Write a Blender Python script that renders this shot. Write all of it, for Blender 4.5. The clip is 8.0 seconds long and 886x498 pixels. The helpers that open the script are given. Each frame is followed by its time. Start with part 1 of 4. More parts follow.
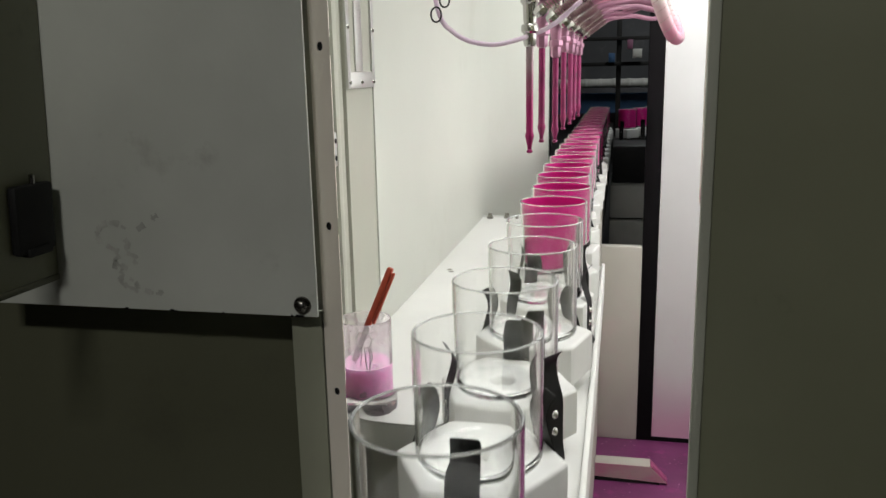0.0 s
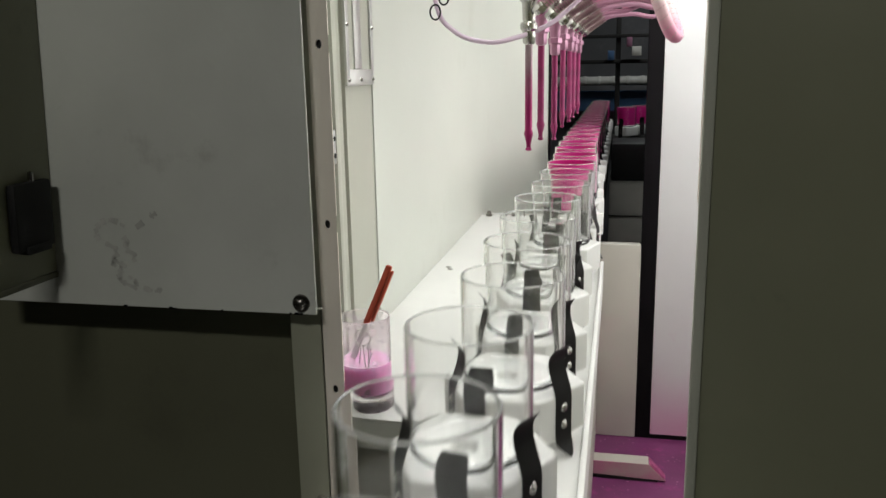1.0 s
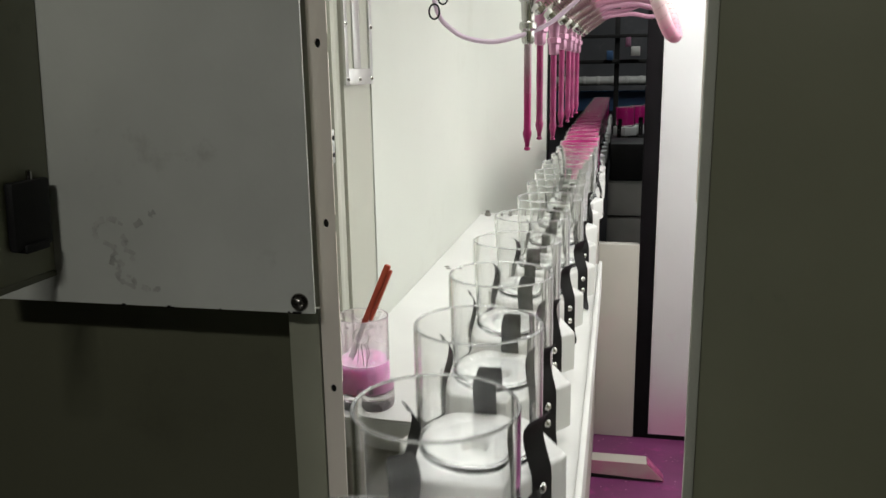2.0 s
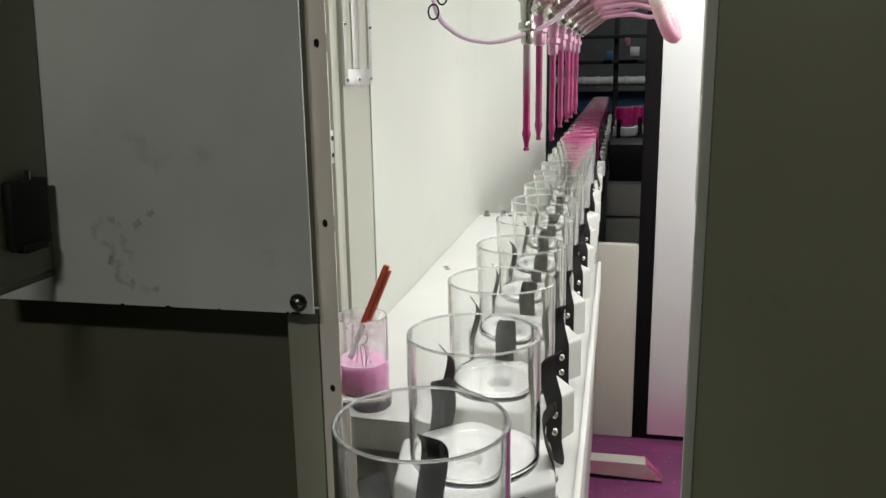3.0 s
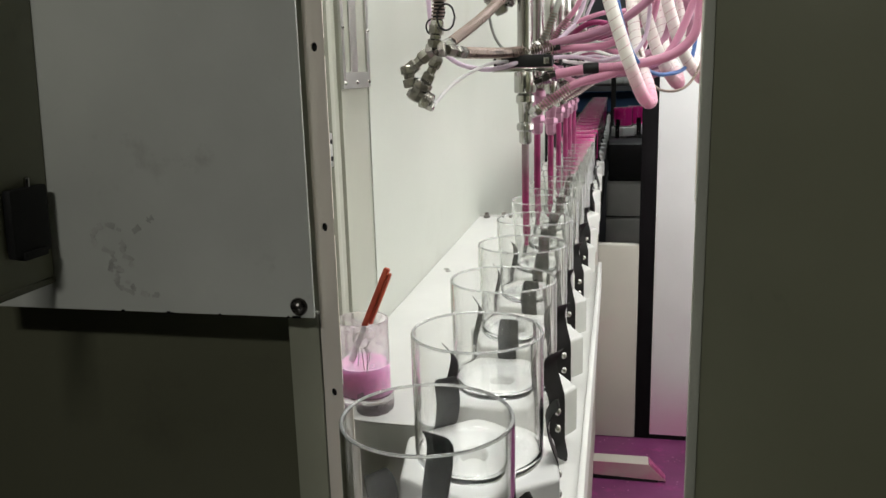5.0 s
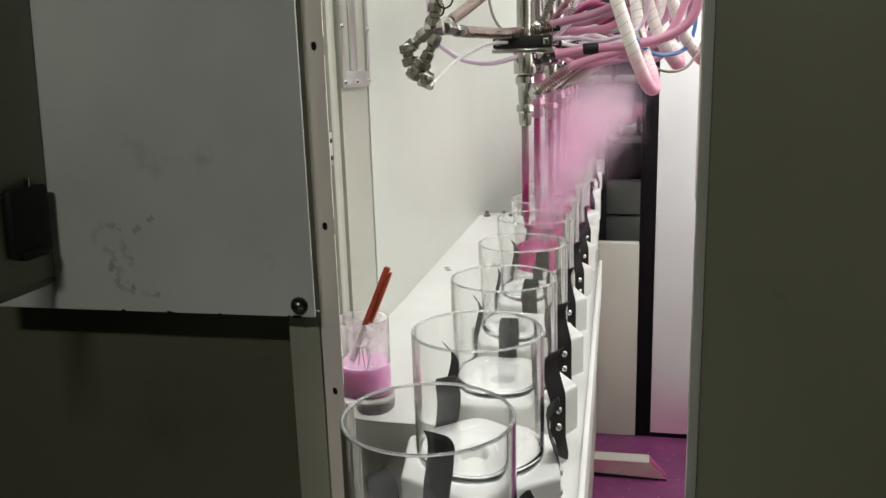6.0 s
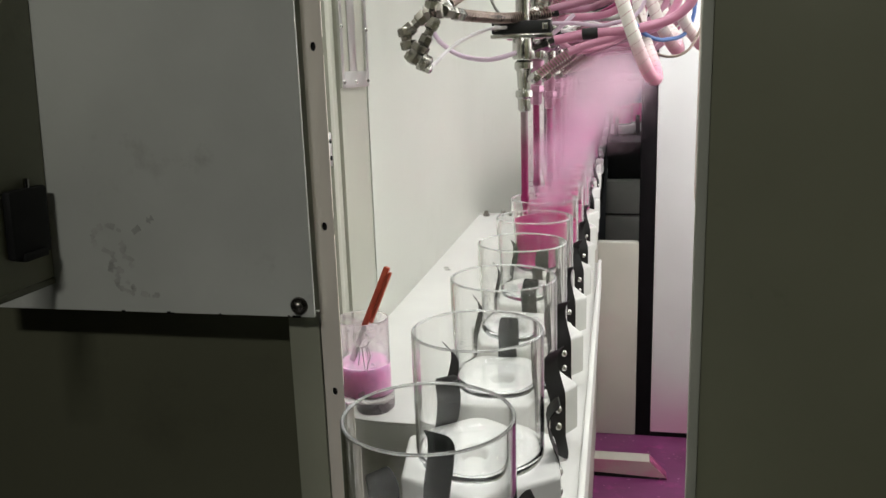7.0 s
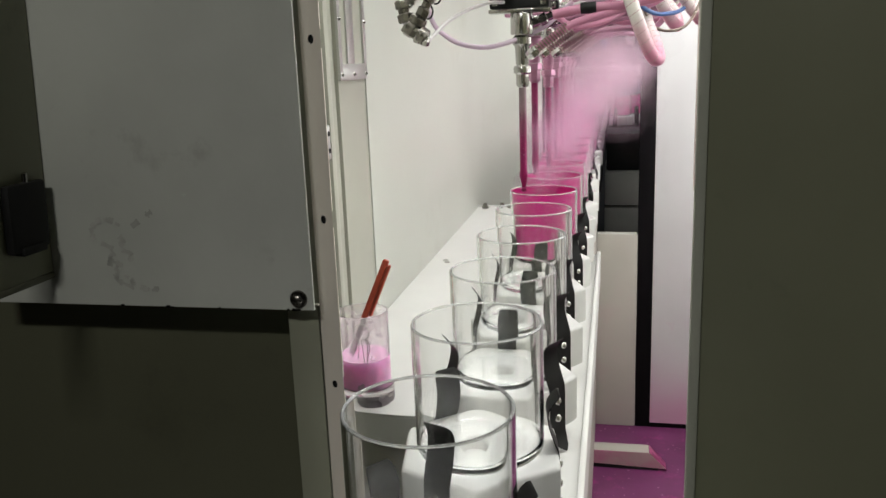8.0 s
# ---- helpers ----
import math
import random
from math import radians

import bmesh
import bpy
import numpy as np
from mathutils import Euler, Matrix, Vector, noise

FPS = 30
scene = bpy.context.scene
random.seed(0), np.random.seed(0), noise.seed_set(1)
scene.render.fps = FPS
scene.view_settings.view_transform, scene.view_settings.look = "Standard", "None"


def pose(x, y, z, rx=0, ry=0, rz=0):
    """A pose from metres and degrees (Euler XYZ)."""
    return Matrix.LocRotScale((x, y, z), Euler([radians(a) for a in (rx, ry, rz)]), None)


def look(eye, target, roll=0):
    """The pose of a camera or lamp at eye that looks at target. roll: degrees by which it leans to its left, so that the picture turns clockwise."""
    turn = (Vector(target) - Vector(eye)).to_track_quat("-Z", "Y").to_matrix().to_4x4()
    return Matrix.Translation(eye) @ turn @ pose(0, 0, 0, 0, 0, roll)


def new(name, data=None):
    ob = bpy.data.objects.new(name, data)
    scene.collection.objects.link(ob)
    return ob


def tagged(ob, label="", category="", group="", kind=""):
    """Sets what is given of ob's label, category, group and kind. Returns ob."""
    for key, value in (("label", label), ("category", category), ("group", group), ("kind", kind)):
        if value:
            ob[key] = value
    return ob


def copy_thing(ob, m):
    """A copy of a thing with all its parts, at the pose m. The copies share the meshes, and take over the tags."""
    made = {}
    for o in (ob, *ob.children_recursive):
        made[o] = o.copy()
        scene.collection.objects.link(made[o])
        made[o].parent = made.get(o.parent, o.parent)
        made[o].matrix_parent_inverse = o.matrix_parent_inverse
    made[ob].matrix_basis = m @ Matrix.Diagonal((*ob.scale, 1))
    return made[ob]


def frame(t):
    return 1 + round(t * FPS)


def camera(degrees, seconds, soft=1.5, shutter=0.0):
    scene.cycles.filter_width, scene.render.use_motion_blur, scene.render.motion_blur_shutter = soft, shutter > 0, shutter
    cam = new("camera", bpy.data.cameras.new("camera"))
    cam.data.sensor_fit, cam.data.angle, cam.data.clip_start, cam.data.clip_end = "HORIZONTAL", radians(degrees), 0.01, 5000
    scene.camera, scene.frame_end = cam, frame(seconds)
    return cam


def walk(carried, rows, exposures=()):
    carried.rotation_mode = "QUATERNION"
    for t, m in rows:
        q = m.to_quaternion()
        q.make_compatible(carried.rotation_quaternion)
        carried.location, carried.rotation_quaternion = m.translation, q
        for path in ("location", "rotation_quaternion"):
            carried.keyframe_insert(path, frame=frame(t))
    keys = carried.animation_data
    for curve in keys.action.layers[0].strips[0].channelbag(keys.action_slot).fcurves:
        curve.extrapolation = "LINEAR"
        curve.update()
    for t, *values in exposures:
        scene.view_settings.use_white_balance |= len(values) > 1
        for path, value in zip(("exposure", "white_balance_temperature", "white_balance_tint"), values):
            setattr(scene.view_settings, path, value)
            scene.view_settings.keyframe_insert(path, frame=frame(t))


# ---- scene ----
# The camera is held by hand at a booth's entry and turns a little.
cam = camera(57.11, 8.0, soft=1.5, shutter=0.5)
walk(cam, [
    (0, look((0.1002, -0.4203, 1.1909), (-0.1080, 0.5342, 0.9774), -1.138)),
    (0.5, look((0.1007, -0.4206, 1.1910), (-0.1075, 0.5332, 0.9743), -1.109)),
    (1, look((0.1006, -0.4207, 1.1915), (-0.1064, 0.5334, 0.9748), -1.044)),
    (1.5, look((0.1005, -0.4207, 1.1912), (-0.1056, 0.5335, 0.9742), -0.967)),
    (3, look((0.1008, -0.4206, 1.1912), (-0.1035, 0.5340, 0.9744), -0.864)),
    (3.5, look((0.1006, -0.4204, 1.1914), (-0.1036, 0.5348, 0.9774), -0.942)),
    (4, look((0.1006, -0.4202, 1.1913), (-0.1030, 0.5354, 0.9783), -1.287)),
    (4.5, look((0.1007, -0.4201, 1.1913), (-0.1033, 0.5353, 0.9780), -1.417)),
    (6, look((0.1008, -0.4200, 1.1913), (-0.1042, 0.5347, 0.9756), -1.717)),
    (6.5, look((0.1007, -0.4202, 1.1914), (-0.1031, 0.5348, 0.9758), -1.702)),
    (7, look((0.1008, -0.4203, 1.1913), (-0.1036, 0.5345, 0.9754), -1.861)),
    (7.5, look((0.1014, -0.4205, 1.1917), (-0.1028, 0.5331, 0.9703), -1.959)),
    (8, look((0.1008, -0.4203, 1.1914), (-0.1024, 0.5326, 0.9664), -2.119)),
])
scene.view_settings.exposure = 0.0
scene.cycles.max_bounces = 28
scene.cycles.transmission_bounces = 28
scene.cycles.transparent_max_bounces = 320

# ---- world and light ----
world = bpy.data.worlds.new("hall_air")
scene.world = world
world.use_nodes = True
world.node_tree.nodes["Background"].inputs[0].default_value = (0.55, 0.58, 0.5, 1)
world.node_tree.nodes["Background"].inputs[1].default_value = 0.014


def area_lamp(name, m, w, h, watts, colour):
    d = bpy.data.lights.new(name, "AREA")
    d.shape, d.size, d.size_y, d.energy, d.color = "RECTANGLE", w, h, watts, colour
    ob = new(name, d)
    ob.matrix_world = m
    return ob


# main tube under the booth's ceiling; all lamps after it are unseen, added fill
area_lamp("booth_tube_light", pose(-0.07, 1.2, 2.13), 0.16, 1.7, 7.0, (0.98, 1.0, 0.995))
area_lamp("booth_side_fill", pose(0.925, 1.25, 1.45, 0, 90, 0), 0.8, 1.5, 5.4, (0.98, 1.0, 0.995))
ENTRY_FILL = look((0.22, 0.26, 2.07), (0.0, 1.55, 0.95))
area_lamp("booth_entry_fill", ENTRY_FILL, 0.9, 0.16, 3.5, (0.98, 1.0, 0.995))
area_lamp("booth_right_fill", pose(0.58, 1.25, 2.13), 0.16, 1.6, 6.3, (0.98, 1.0, 0.995))
area_lamp("tunnel_fill", pose(0.4, 3.9, 2.31), 0.16, 0.7, 11.0, (0.95, 1.0, 0.99))
# dim hall fill behind the camera, placed to light and shade the cover
HALL_FILL_AT = look((-0.07, -1.7, 2.47), (-0.2, 0.1, 1.1))
area_lamp("hall_fill_light", HALL_FILL_AT, 0.4, 0.1, 10.2, (1.0, 0.99, 0.93))

SHELF, RIM, PITCH, ROW_END = 0.835, 1.0, 0.15692, 32


# ---- materials ----
def links(m):
    m.use_nodes = True
    return m.node_tree.nodes, m.node_tree.links, m.node_tree.nodes["Principled BSDF"]


def mat(name, colour, rough=0.5, metal=0.0, vary=0.12, size=6.0, bump=0.05, fine=180.0, stain=None, stain_at=(0.55, 0.75), stain_size=3.0,
        coat=0.0, trans=0.0, per_object=0.0, stretch=(1, 1, 1), spec=0.5):
    """A surface with broad unevenness, fine grain, and stains of their own colour."""
    m = bpy.data.materials.new(name)
    n, l, b = links(m)
    tc, mp = n.new("ShaderNodeTexCoord"), n.new("ShaderNodeMapping")
    mp.inputs["Scale"].default_value = stretch
    l.new(tc.outputs["Object"], mp.inputs["Vector"])
    broad, grain = n.new("ShaderNodeTexNoise"), n.new("ShaderNodeTexNoise")
    for node, s, d in ((broad, size, 5), (grain, fine, 3)):
        node.inputs["Scale"].default_value, node.inputs["Detail"].default_value = s, d
        l.new(mp.outputs[0], node.inputs["Vector"])
    ramp = n.new("ShaderNodeMapRange")
    ramp.inputs[1].default_value, ramp.inputs[2].default_value = 0.3, 0.7
    ramp.inputs[3].default_value, ramp.inputs[4].default_value = 1 - vary, 1 + vary
    l.new(broad.outputs[0], ramp.inputs[0])
    mul = n.new("ShaderNodeMix")
    mul.data_type, mul.blend_type = "RGBA", "MULTIPLY"
    mul.inputs[0].default_value = 1
    mul.inputs[6].default_value = (*colour, 1)
    l.new(ramp.outputs[0], mul.inputs[7])
    out = mul.outputs[2]
    if stain:
        sn, sr, mx = n.new("ShaderNodeTexNoise"), n.new("ShaderNodeMapRange"), n.new("ShaderNodeMix")
        sn.inputs["Scale"].default_value, sn.inputs["Detail"].default_value, sn.inputs["Roughness"].default_value = stain_size, 8, 0.65
        l.new(tc.outputs["Object"], sn.inputs["Vector"])
        sr.inputs[1].default_value, sr.inputs[2].default_value = stain_at
        l.new(sn.outputs[0], sr.inputs[0])
        mx.data_type = "RGBA"
        l.new(sr.outputs[0], mx.inputs[0])
        l.new(out, mx.inputs[6])
        mx.inputs[7].default_value = (*stain, 1)
        out = mx.outputs[2]
    if per_object:
        oi, hs = n.new("ShaderNodeObjectInfo"), n.new("ShaderNodeHueSaturation")
        pr = n.new("ShaderNodeMapRange")
        pr.inputs[3].default_value, pr.inputs[4].default_value = 1 - per_object, 1 + per_object
        l.new(oi.outputs["Random"], pr.inputs[0])
        l.new(pr.outputs[0], hs.inputs["Value"])
        l.new(out, hs.inputs["Color"])
        out = hs.outputs[0]
    l.new(out, b.inputs["Base Color"])
    rr = n.new("ShaderNodeMapRange")
    rr.inputs[3].default_value, rr.inputs[4].default_value = max(0.02, rough - 0.1), min(1, rough + 0.1)
    l.new(broad.outputs[0], rr.inputs[0])
    l.new(rr.outputs[0], b.inputs["Roughness"])
    b.inputs["Metallic"].default_value = metal
    b.inputs["Coat Weight"].default_value = coat
    b.inputs["Specular IOR Level"].default_value = spec
    b.inputs["Transmission Weight"].default_value = trans
    if bump:
        bp = n.new("ShaderNodeBump")
        bp.inputs["Strength"].default_value, bp.inputs["Distance"].default_value = bump, 0.002
        l.new(grain.outputs[0], bp.inputs["Height"])
        l.new(bp.outputs[0], b.inputs["Normal"])
    return m


def sprayed(m, colour, z0, z1, most, rough_edge=0.06, size=9.0):
    """Overspray that thickens from height z0 to z1, with an uneven border."""
    n, l, b = links(m)
    tc, sx, no = n.new("ShaderNodeTexCoord"), n.new("ShaderNodeSeparateXYZ"), n.new("ShaderNodeTexNoise")
    no.inputs["Scale"].default_value, no.inputs["Detail"].default_value = size, 6
    l.new(tc.outputs["Object"], sx.inputs[0])
    l.new(tc.outputs["Object"], no.inputs["Vector"])
    sh, ad, mr, mx = n.new("ShaderNodeMath"), n.new("ShaderNodeMath"), n.new("ShaderNodeMapRange"), n.new("ShaderNodeMix")
    sh.operation = "MULTIPLY_ADD"
    sh.inputs[1].default_value, sh.inputs[2].default_value = rough_edge * 2, -rough_edge
    l.new(no.outputs[0], sh.inputs[0])
    ad.operation = "ADD"
    l.new(sx.outputs["Z"], ad.inputs[0])
    l.new(sh.outputs[0], ad.inputs[1])
    mr.interpolation_type = "SMOOTHSTEP"
    mr.inputs[1].default_value, mr.inputs[2].default_value = z0, z1
    mr.inputs[3].default_value, mr.inputs[4].default_value = 0, most
    l.new(ad.outputs[0], mr.inputs[0])
    mx.data_type = "RGBA"
    old = b.inputs["Base Color"].links[0].from_socket
    l.new(old, mx.inputs[6])
    mx.inputs[7].default_value = (*colour, 1)
    l.new(mr.outputs[0], mx.inputs[0])
    l.new(mx.outputs[2], b.inputs["Base Color"])
    return m


def thin_mat(name, colour, share, rough=0.4):
    """A film or plastic that lets light through: part diffuse, part translucent."""
    m = mat(name, colour, rough, vary=0.1, size=14, bump=0.03, fine=300)
    n, l, b = links(m)
    tr, mx = n.new("ShaderNodeBsdfTranslucent"), n.new("ShaderNodeMixShader")
    tr.inputs[0].default_value = (*colour, 1)
    mx.inputs[0].default_value = share
    l.new(b.outputs[0], mx.inputs[1])
    l.new(tr.outputs[0], mx.inputs[2])
    l.new(mx.outputs[0], n["Material Output"].inputs["Surface"])
    return m


def glass_mat(name, tint, rough=0.0, ior=1.46):
    m = bpy.data.materials.new(name)
    n, l, b = links(m)
    b.inputs["Base Color"].default_value = (*tint, 1)
    b.inputs["Roughness"].default_value = rough
    b.inputs["IOR"].default_value = ior
    b.inputs["Transmission Weight"].default_value = 1
    return m


M = dict(
    booth=mat("booth_wall_paint", (0.69, 0.705, 0.645), 0.45, vary=0.04, size=2.5, bump=0.03, fine=120, stain=(0.60, 0.60, 0.53), stain_at=(0.58, 0.85)),
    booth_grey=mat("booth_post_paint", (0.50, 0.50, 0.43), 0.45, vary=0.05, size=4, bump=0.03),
    endwall=mat("end_wall_paint", (0.80, 0.80, 0.81), 0.5, vary=0.04, size=3, bump=0.03, stain=(0.75, 0.45, 0.62), stain_at=(0.68, 0.95), stain_size=4),
    lowpanel=mat("low_panel_paint", (0.52, 0.495, 0.44), 0.5, vary=0.06, size=3, bump=0.03, stain=(0.55, 0.42, 0.42), stain_at=(0.55, 0.8)),
    shelf=mat("shelf_white", (0.74, 0.735, 0.71), 0.4, vary=0.04, size=9, bump=0.04, stain=(0.62, 0.58, 0.55), stain_at=(0.68, 0.8), stain_size=22),
    sheet=mat("painted_sheet", (0.63, 0.645, 0.59), 0.38, vary=0.09, size=7, bump=0.04, fine=260, stain=(0.42, 0.42, 0.38), stain_at=(0.62, 0.80), stain_size=16),
    # copy of the olive, darkened: shade below the cover is in its colour
    cabinet=mat("darkened_olive_paint", (0.118, 0.120, 0.078), 0.42, vary=0.10, size=4, bump=0.05, fine=220, stain=(0.06, 0.06, 0.04), stain_at=(0.6, 0.85), stain_size=7),
    sidepost=mat("side_post_paint", (0.31, 0.315, 0.24), 0.4, vary=0.1, size=6, bump=0.05, fine=220),
    channel=mat("oversprayed_channel", (0.44, 0.30, 0.31), 0.45, vary=0.1, size=8, bump=0.05, stain=(0.50, 0.14, 0.28), stain_at=(0.45, 0.68), stain_size=9),
    splash=mat("wet_magenta", (0.34, 0.05, 0.16), 0.3, stain=(0.75, 0.20, 0.42), stain_at=(0.5, 0.6), stain_size=30, vary=0.2, size=30, bump=0.1),
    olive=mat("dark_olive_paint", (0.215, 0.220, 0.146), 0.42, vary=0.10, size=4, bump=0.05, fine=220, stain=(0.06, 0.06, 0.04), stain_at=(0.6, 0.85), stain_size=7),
    edge=mat("cabinet_edge_paint", (0.42, 0.43, 0.36), 0.35, vary=0.07, size=10, bump=0.04),
    steel=mat("brushed_steel", (0.88, 0.81, 0.71), 0.34, 0.05, vary=0.12, size=7, bump=0.04, fine=90, stretch=(1, 1, 0.1)),
    chrome=mat("chrome", (0.46, 0.45, 0.43), 0.16, 1.0, vary=0.08, size=30, bump=0.01),
    dirty=mat("worn_metal", (0.27, 0.255, 0.23), 0.28, 1.0, vary=0.2, size=40, bump=0.05, stain=(0.12, 0.11, 0.10), stain_at=(0.52, 0.68), stain_size=60),
    brass=mat("coil_metal", (0.34, 0.27, 0.24), 0.3, 1.0, vary=0.15, size=60, bump=0.02),
    alu=mat("aluminium_plate", (0.66, 0.66, 0.64), 0.42, 1.0, vary=0.1, size=9, bump=0.04, stretch=(1, 1, 0.15)),
    black=mat("black_plastic", (0.010, 0.010, 0.010), 0.55, spec=0.25, vary=0.3, size=25, bump=0.05),
    strip=mat("black_spring_strip", (0.010, 0.009, 0.009), 0.5, spec=0.12, vary=0.3, size=60, bump=0.03, per_object=0.3),
    post=mat("black_seal", (0.006, 0.005, 0.006), 0.8, spec=0.12, vary=0.3, size=8, bump=0.05, stain=(0.03, 0.012, 0.022), stain_at=(0.68, 0.8), stain_size=30),
    holder=mat("white_nylon", (0.66, 0.655, 0.635), 0.42, vary=0.05, size=20, bump=0.03, stain=(0.78, 0.55, 0.64), stain_at=(0.68, 0.82), stain_size=14),
    floor=mat("oversprayed_floor", (0.20, 0.045, 0.145), 0.38, vary=0.25, size=5, bump=0.2, fine=60, stain=(0.48, 0.06, 0.27), stain_at=(0.55, 0.75), stain_size=9),
    hallfloor=mat("hall_concrete", (0.16, 0.155, 0.14), 0.7, vary=0.2, size=3, bump=0.1),
    hallwall=mat("hall_shell_grey", (0.26, 0.26, 0.24), 0.8, vary=0.1, size=2, bump=0.1),
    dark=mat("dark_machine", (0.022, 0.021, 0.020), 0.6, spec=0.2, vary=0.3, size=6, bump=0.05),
    darkgrey=mat("grey_machine", (0.46, 0.455, 0.42), 0.5, spec=0.3, vary=0.15, size=6, bump=0.05),
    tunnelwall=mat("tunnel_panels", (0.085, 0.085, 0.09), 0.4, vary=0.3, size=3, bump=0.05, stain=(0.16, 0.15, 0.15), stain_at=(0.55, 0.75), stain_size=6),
    blue=mat("blue_beam", (0.05, 0.11, 0.22), 0.45, vary=0.15, size=8, bump=0.05),
    roller=mat("pale_roller", (0.50, 0.49, 0.46), 0.5, vary=0.15, size=20, bump=0.05),
    pinkmetal=mat("overspray_metal", (0.24, 0.016, 0.095), 0.42, 0.25, vary=0.25, size=50, bump=0.06, stain=(0.25, 0.03, 0.12), stain_at=(0.55, 0.75), stain_size=60),
    pinkhaze=mat("dusted_metal", (0.44, 0.22, 0.32), 0.35, 0.6, vary=0.2, size=40, bump=0.05),
    coat=thin_mat("magenta_paint_film", (0.68, 0.010, 0.27), 0.34),
    tube_pink=thin_mat("pink_stained_hose", (0.61, 0.26, 0.39), 0.15, 0.3),
    tube_mauve=thin_mat("mauve_hose", (0.41, 0.19, 0.28), 0.1, 0.35),
    tube_white=thin_mat("white_hose", (0.86, 0.83, 0.84), 0.2, 0.3),
    tube_lilac=thin_mat("lilac_hose", (0.74, 0.60, 0.72), 0.25, 0.25),
    tube_blue=mat("blue_hose", (0.08, 0.17, 0.45), 0.35, vary=0.1, bump=0.02),
    tube_grey=mat("grey_cable", (0.32, 0.33, 0.30), 0.4, vary=0.1, bump=0.02),
    wrap=mat("spiral_wrap", (0.56, 0.38, 0.40), 0.5, vary=0.12, size=30, bump=0.04, stain=(0.74, 0.28, 0.42), stain_at=(0.5, 0.7), stain_size=16),
    orange=mat("orange_red_handle", (0.45, 0.065, 0.03), 0.5, vary=0.2, size=40, bump=0.1, stain=(0.25, 0.05, 0.04), stain_at=(0.6, 0.75), stain_size=60),
    liquid=mat("pink_paint", (0.94, 0.50, 0.75), 0.25, vary=0.05, size=30, bump=0.02),
    wire=mat("steel_wire", (0.45, 0.44, 0.42), 0.3, 1.0, vary=0.1, bump=0.0),
    wrapped=mat("pale_plastic_hose", (0.84, 0.79, 0.76), 0.4, vary=0.12, size=30, bump=0.04, stain=(0.74, 0.42, 0.50), stain_at=(0.54, 0.72), stain_size=16),
    lamp=mat("lamp_housing", (0.75, 0.75, 0.72), 0.5),
    smear=mat("dirt_smear", (0.44, 0.44, 0.405), 0.5, vary=0.2, size=60, bump=0.02),
)


def mist_mat(name, colour, share, seed):
    """Fine droplets in air: mostly clear, a thin share of scattering paint."""
    m = bpy.data.materials.new(name)
    n, l, b = links(m)
    tc, no, mr = n.new("ShaderNodeTexCoord"), n.new("ShaderNodeTexNoise"), n.new("ShaderNodeMapRange")
    no.inputs["Scale"].default_value = 22 + seed
    l.new(tc.outputs["Object"], no.inputs["Vector"])
    mr.inputs[1].default_value, mr.inputs[2].default_value = 0.3, 0.7
    mr.inputs[3].default_value, mr.inputs[4].default_value = share * 0.35, share * 1.65
    l.new(no.outputs[0], mr.inputs[0])
    d, t, c = n.new("ShaderNodeBsdfDiffuse"), n.new("ShaderNodeBsdfTranslucent"), n.new("ShaderNodeBsdfTransparent")
    d.inputs[0].default_value = t.inputs[0].default_value = (*colour, 1)
    a, o = n.new("ShaderNodeMixShader"), n.new("ShaderNodeMixShader")
    l.new(d.outputs[0], a.inputs[1])
    l.new(t.outputs[0], a.inputs[2])
    l.new(mr.outputs[0], o.inputs[0])
    l.new(c.outputs[0], o.inputs[1])
    l.new(a.outputs[0], o.inputs[2])
    l.new(o.outputs[0], n["Material Output"].inputs["Surface"])
    return m


M["mist"] = mist_mat("paint_mist", (0.96, 0.55, 0.80), 0.034, 0)
M["haze"] = mist_mat("paint_haze", (0.96, 0.70, 0.85), 0.0092, 5)
M["lance"] = sprayed(mat("stained_lance", (0.26, 0.19, 0.21), 0.34, 0.5, vary=0.2, size=50, bump=0.05), (0.26, 0.010, 0.095), 1.075, 0.985, 1.0, 0.012, 60.0)
sprayed(M["endwall"], (0.80, 0.28, 0.54), 0.32, 0.0, 0.62, 0.08, 5.0)
sprayed(M["wrapped"], (0.72, 0.20, 0.38), 1.20, 1.145, 0.85, 0.02, 30.0)
# rim bead is part white: the glass edge's brightness sits in its colour
M["rim"] = mat("brightened_rim", (0.93, 0.94, 0.93), 0.10, vary=0.05, size=30, bump=0.0, trans=0.78)
M["glass"] = glass_mat("clear_glass", (0.976, 0.980, 0.976))
M["beaker_glass"] = glass_mat("smeared_bright_glass", (0.985, 0.965, 0.975), 0.05, 1.46)
n_, l_, b_ = links(M["beaker_glass"])
tc_, no_, mr_, df_, mx_ = n_.new("ShaderNodeTexCoord"), n_.new("ShaderNodeTexNoise"), n_.new("ShaderNodeMapRange"), n_.new("ShaderNodeBsdfTranslucent"), n_.new("ShaderNodeMixShader")
no_.inputs["Scale"].default_value, no_.inputs["Detail"].default_value = 60, 7
mr_.inputs[1].default_value, mr_.inputs[2].default_value, mr_.inputs[3].default_value, mr_.inputs[4].default_value = 0.35, 0.7, 0.05, 0.34
df_.inputs[0].default_value = (0.90, 0.80, 0.85, 1)
l_.new(tc_.outputs["Object"], no_.inputs["Vector"])
l_.new(no_.outputs[0], mr_.inputs[0])
l_.new(mr_.outputs[0], mx_.inputs[0])
l_.new(b_.outputs[0], mx_.inputs[1])
l_.new(df_.outputs[0], mx_.inputs[2])
l_.new(mx_.outputs[0], n_["Material Output"].inputs["Surface"])
liquid_bsdf = links(M["liquid"])[2]
liquid_bsdf.inputs["Subsurface Weight"].default_value = 0.7
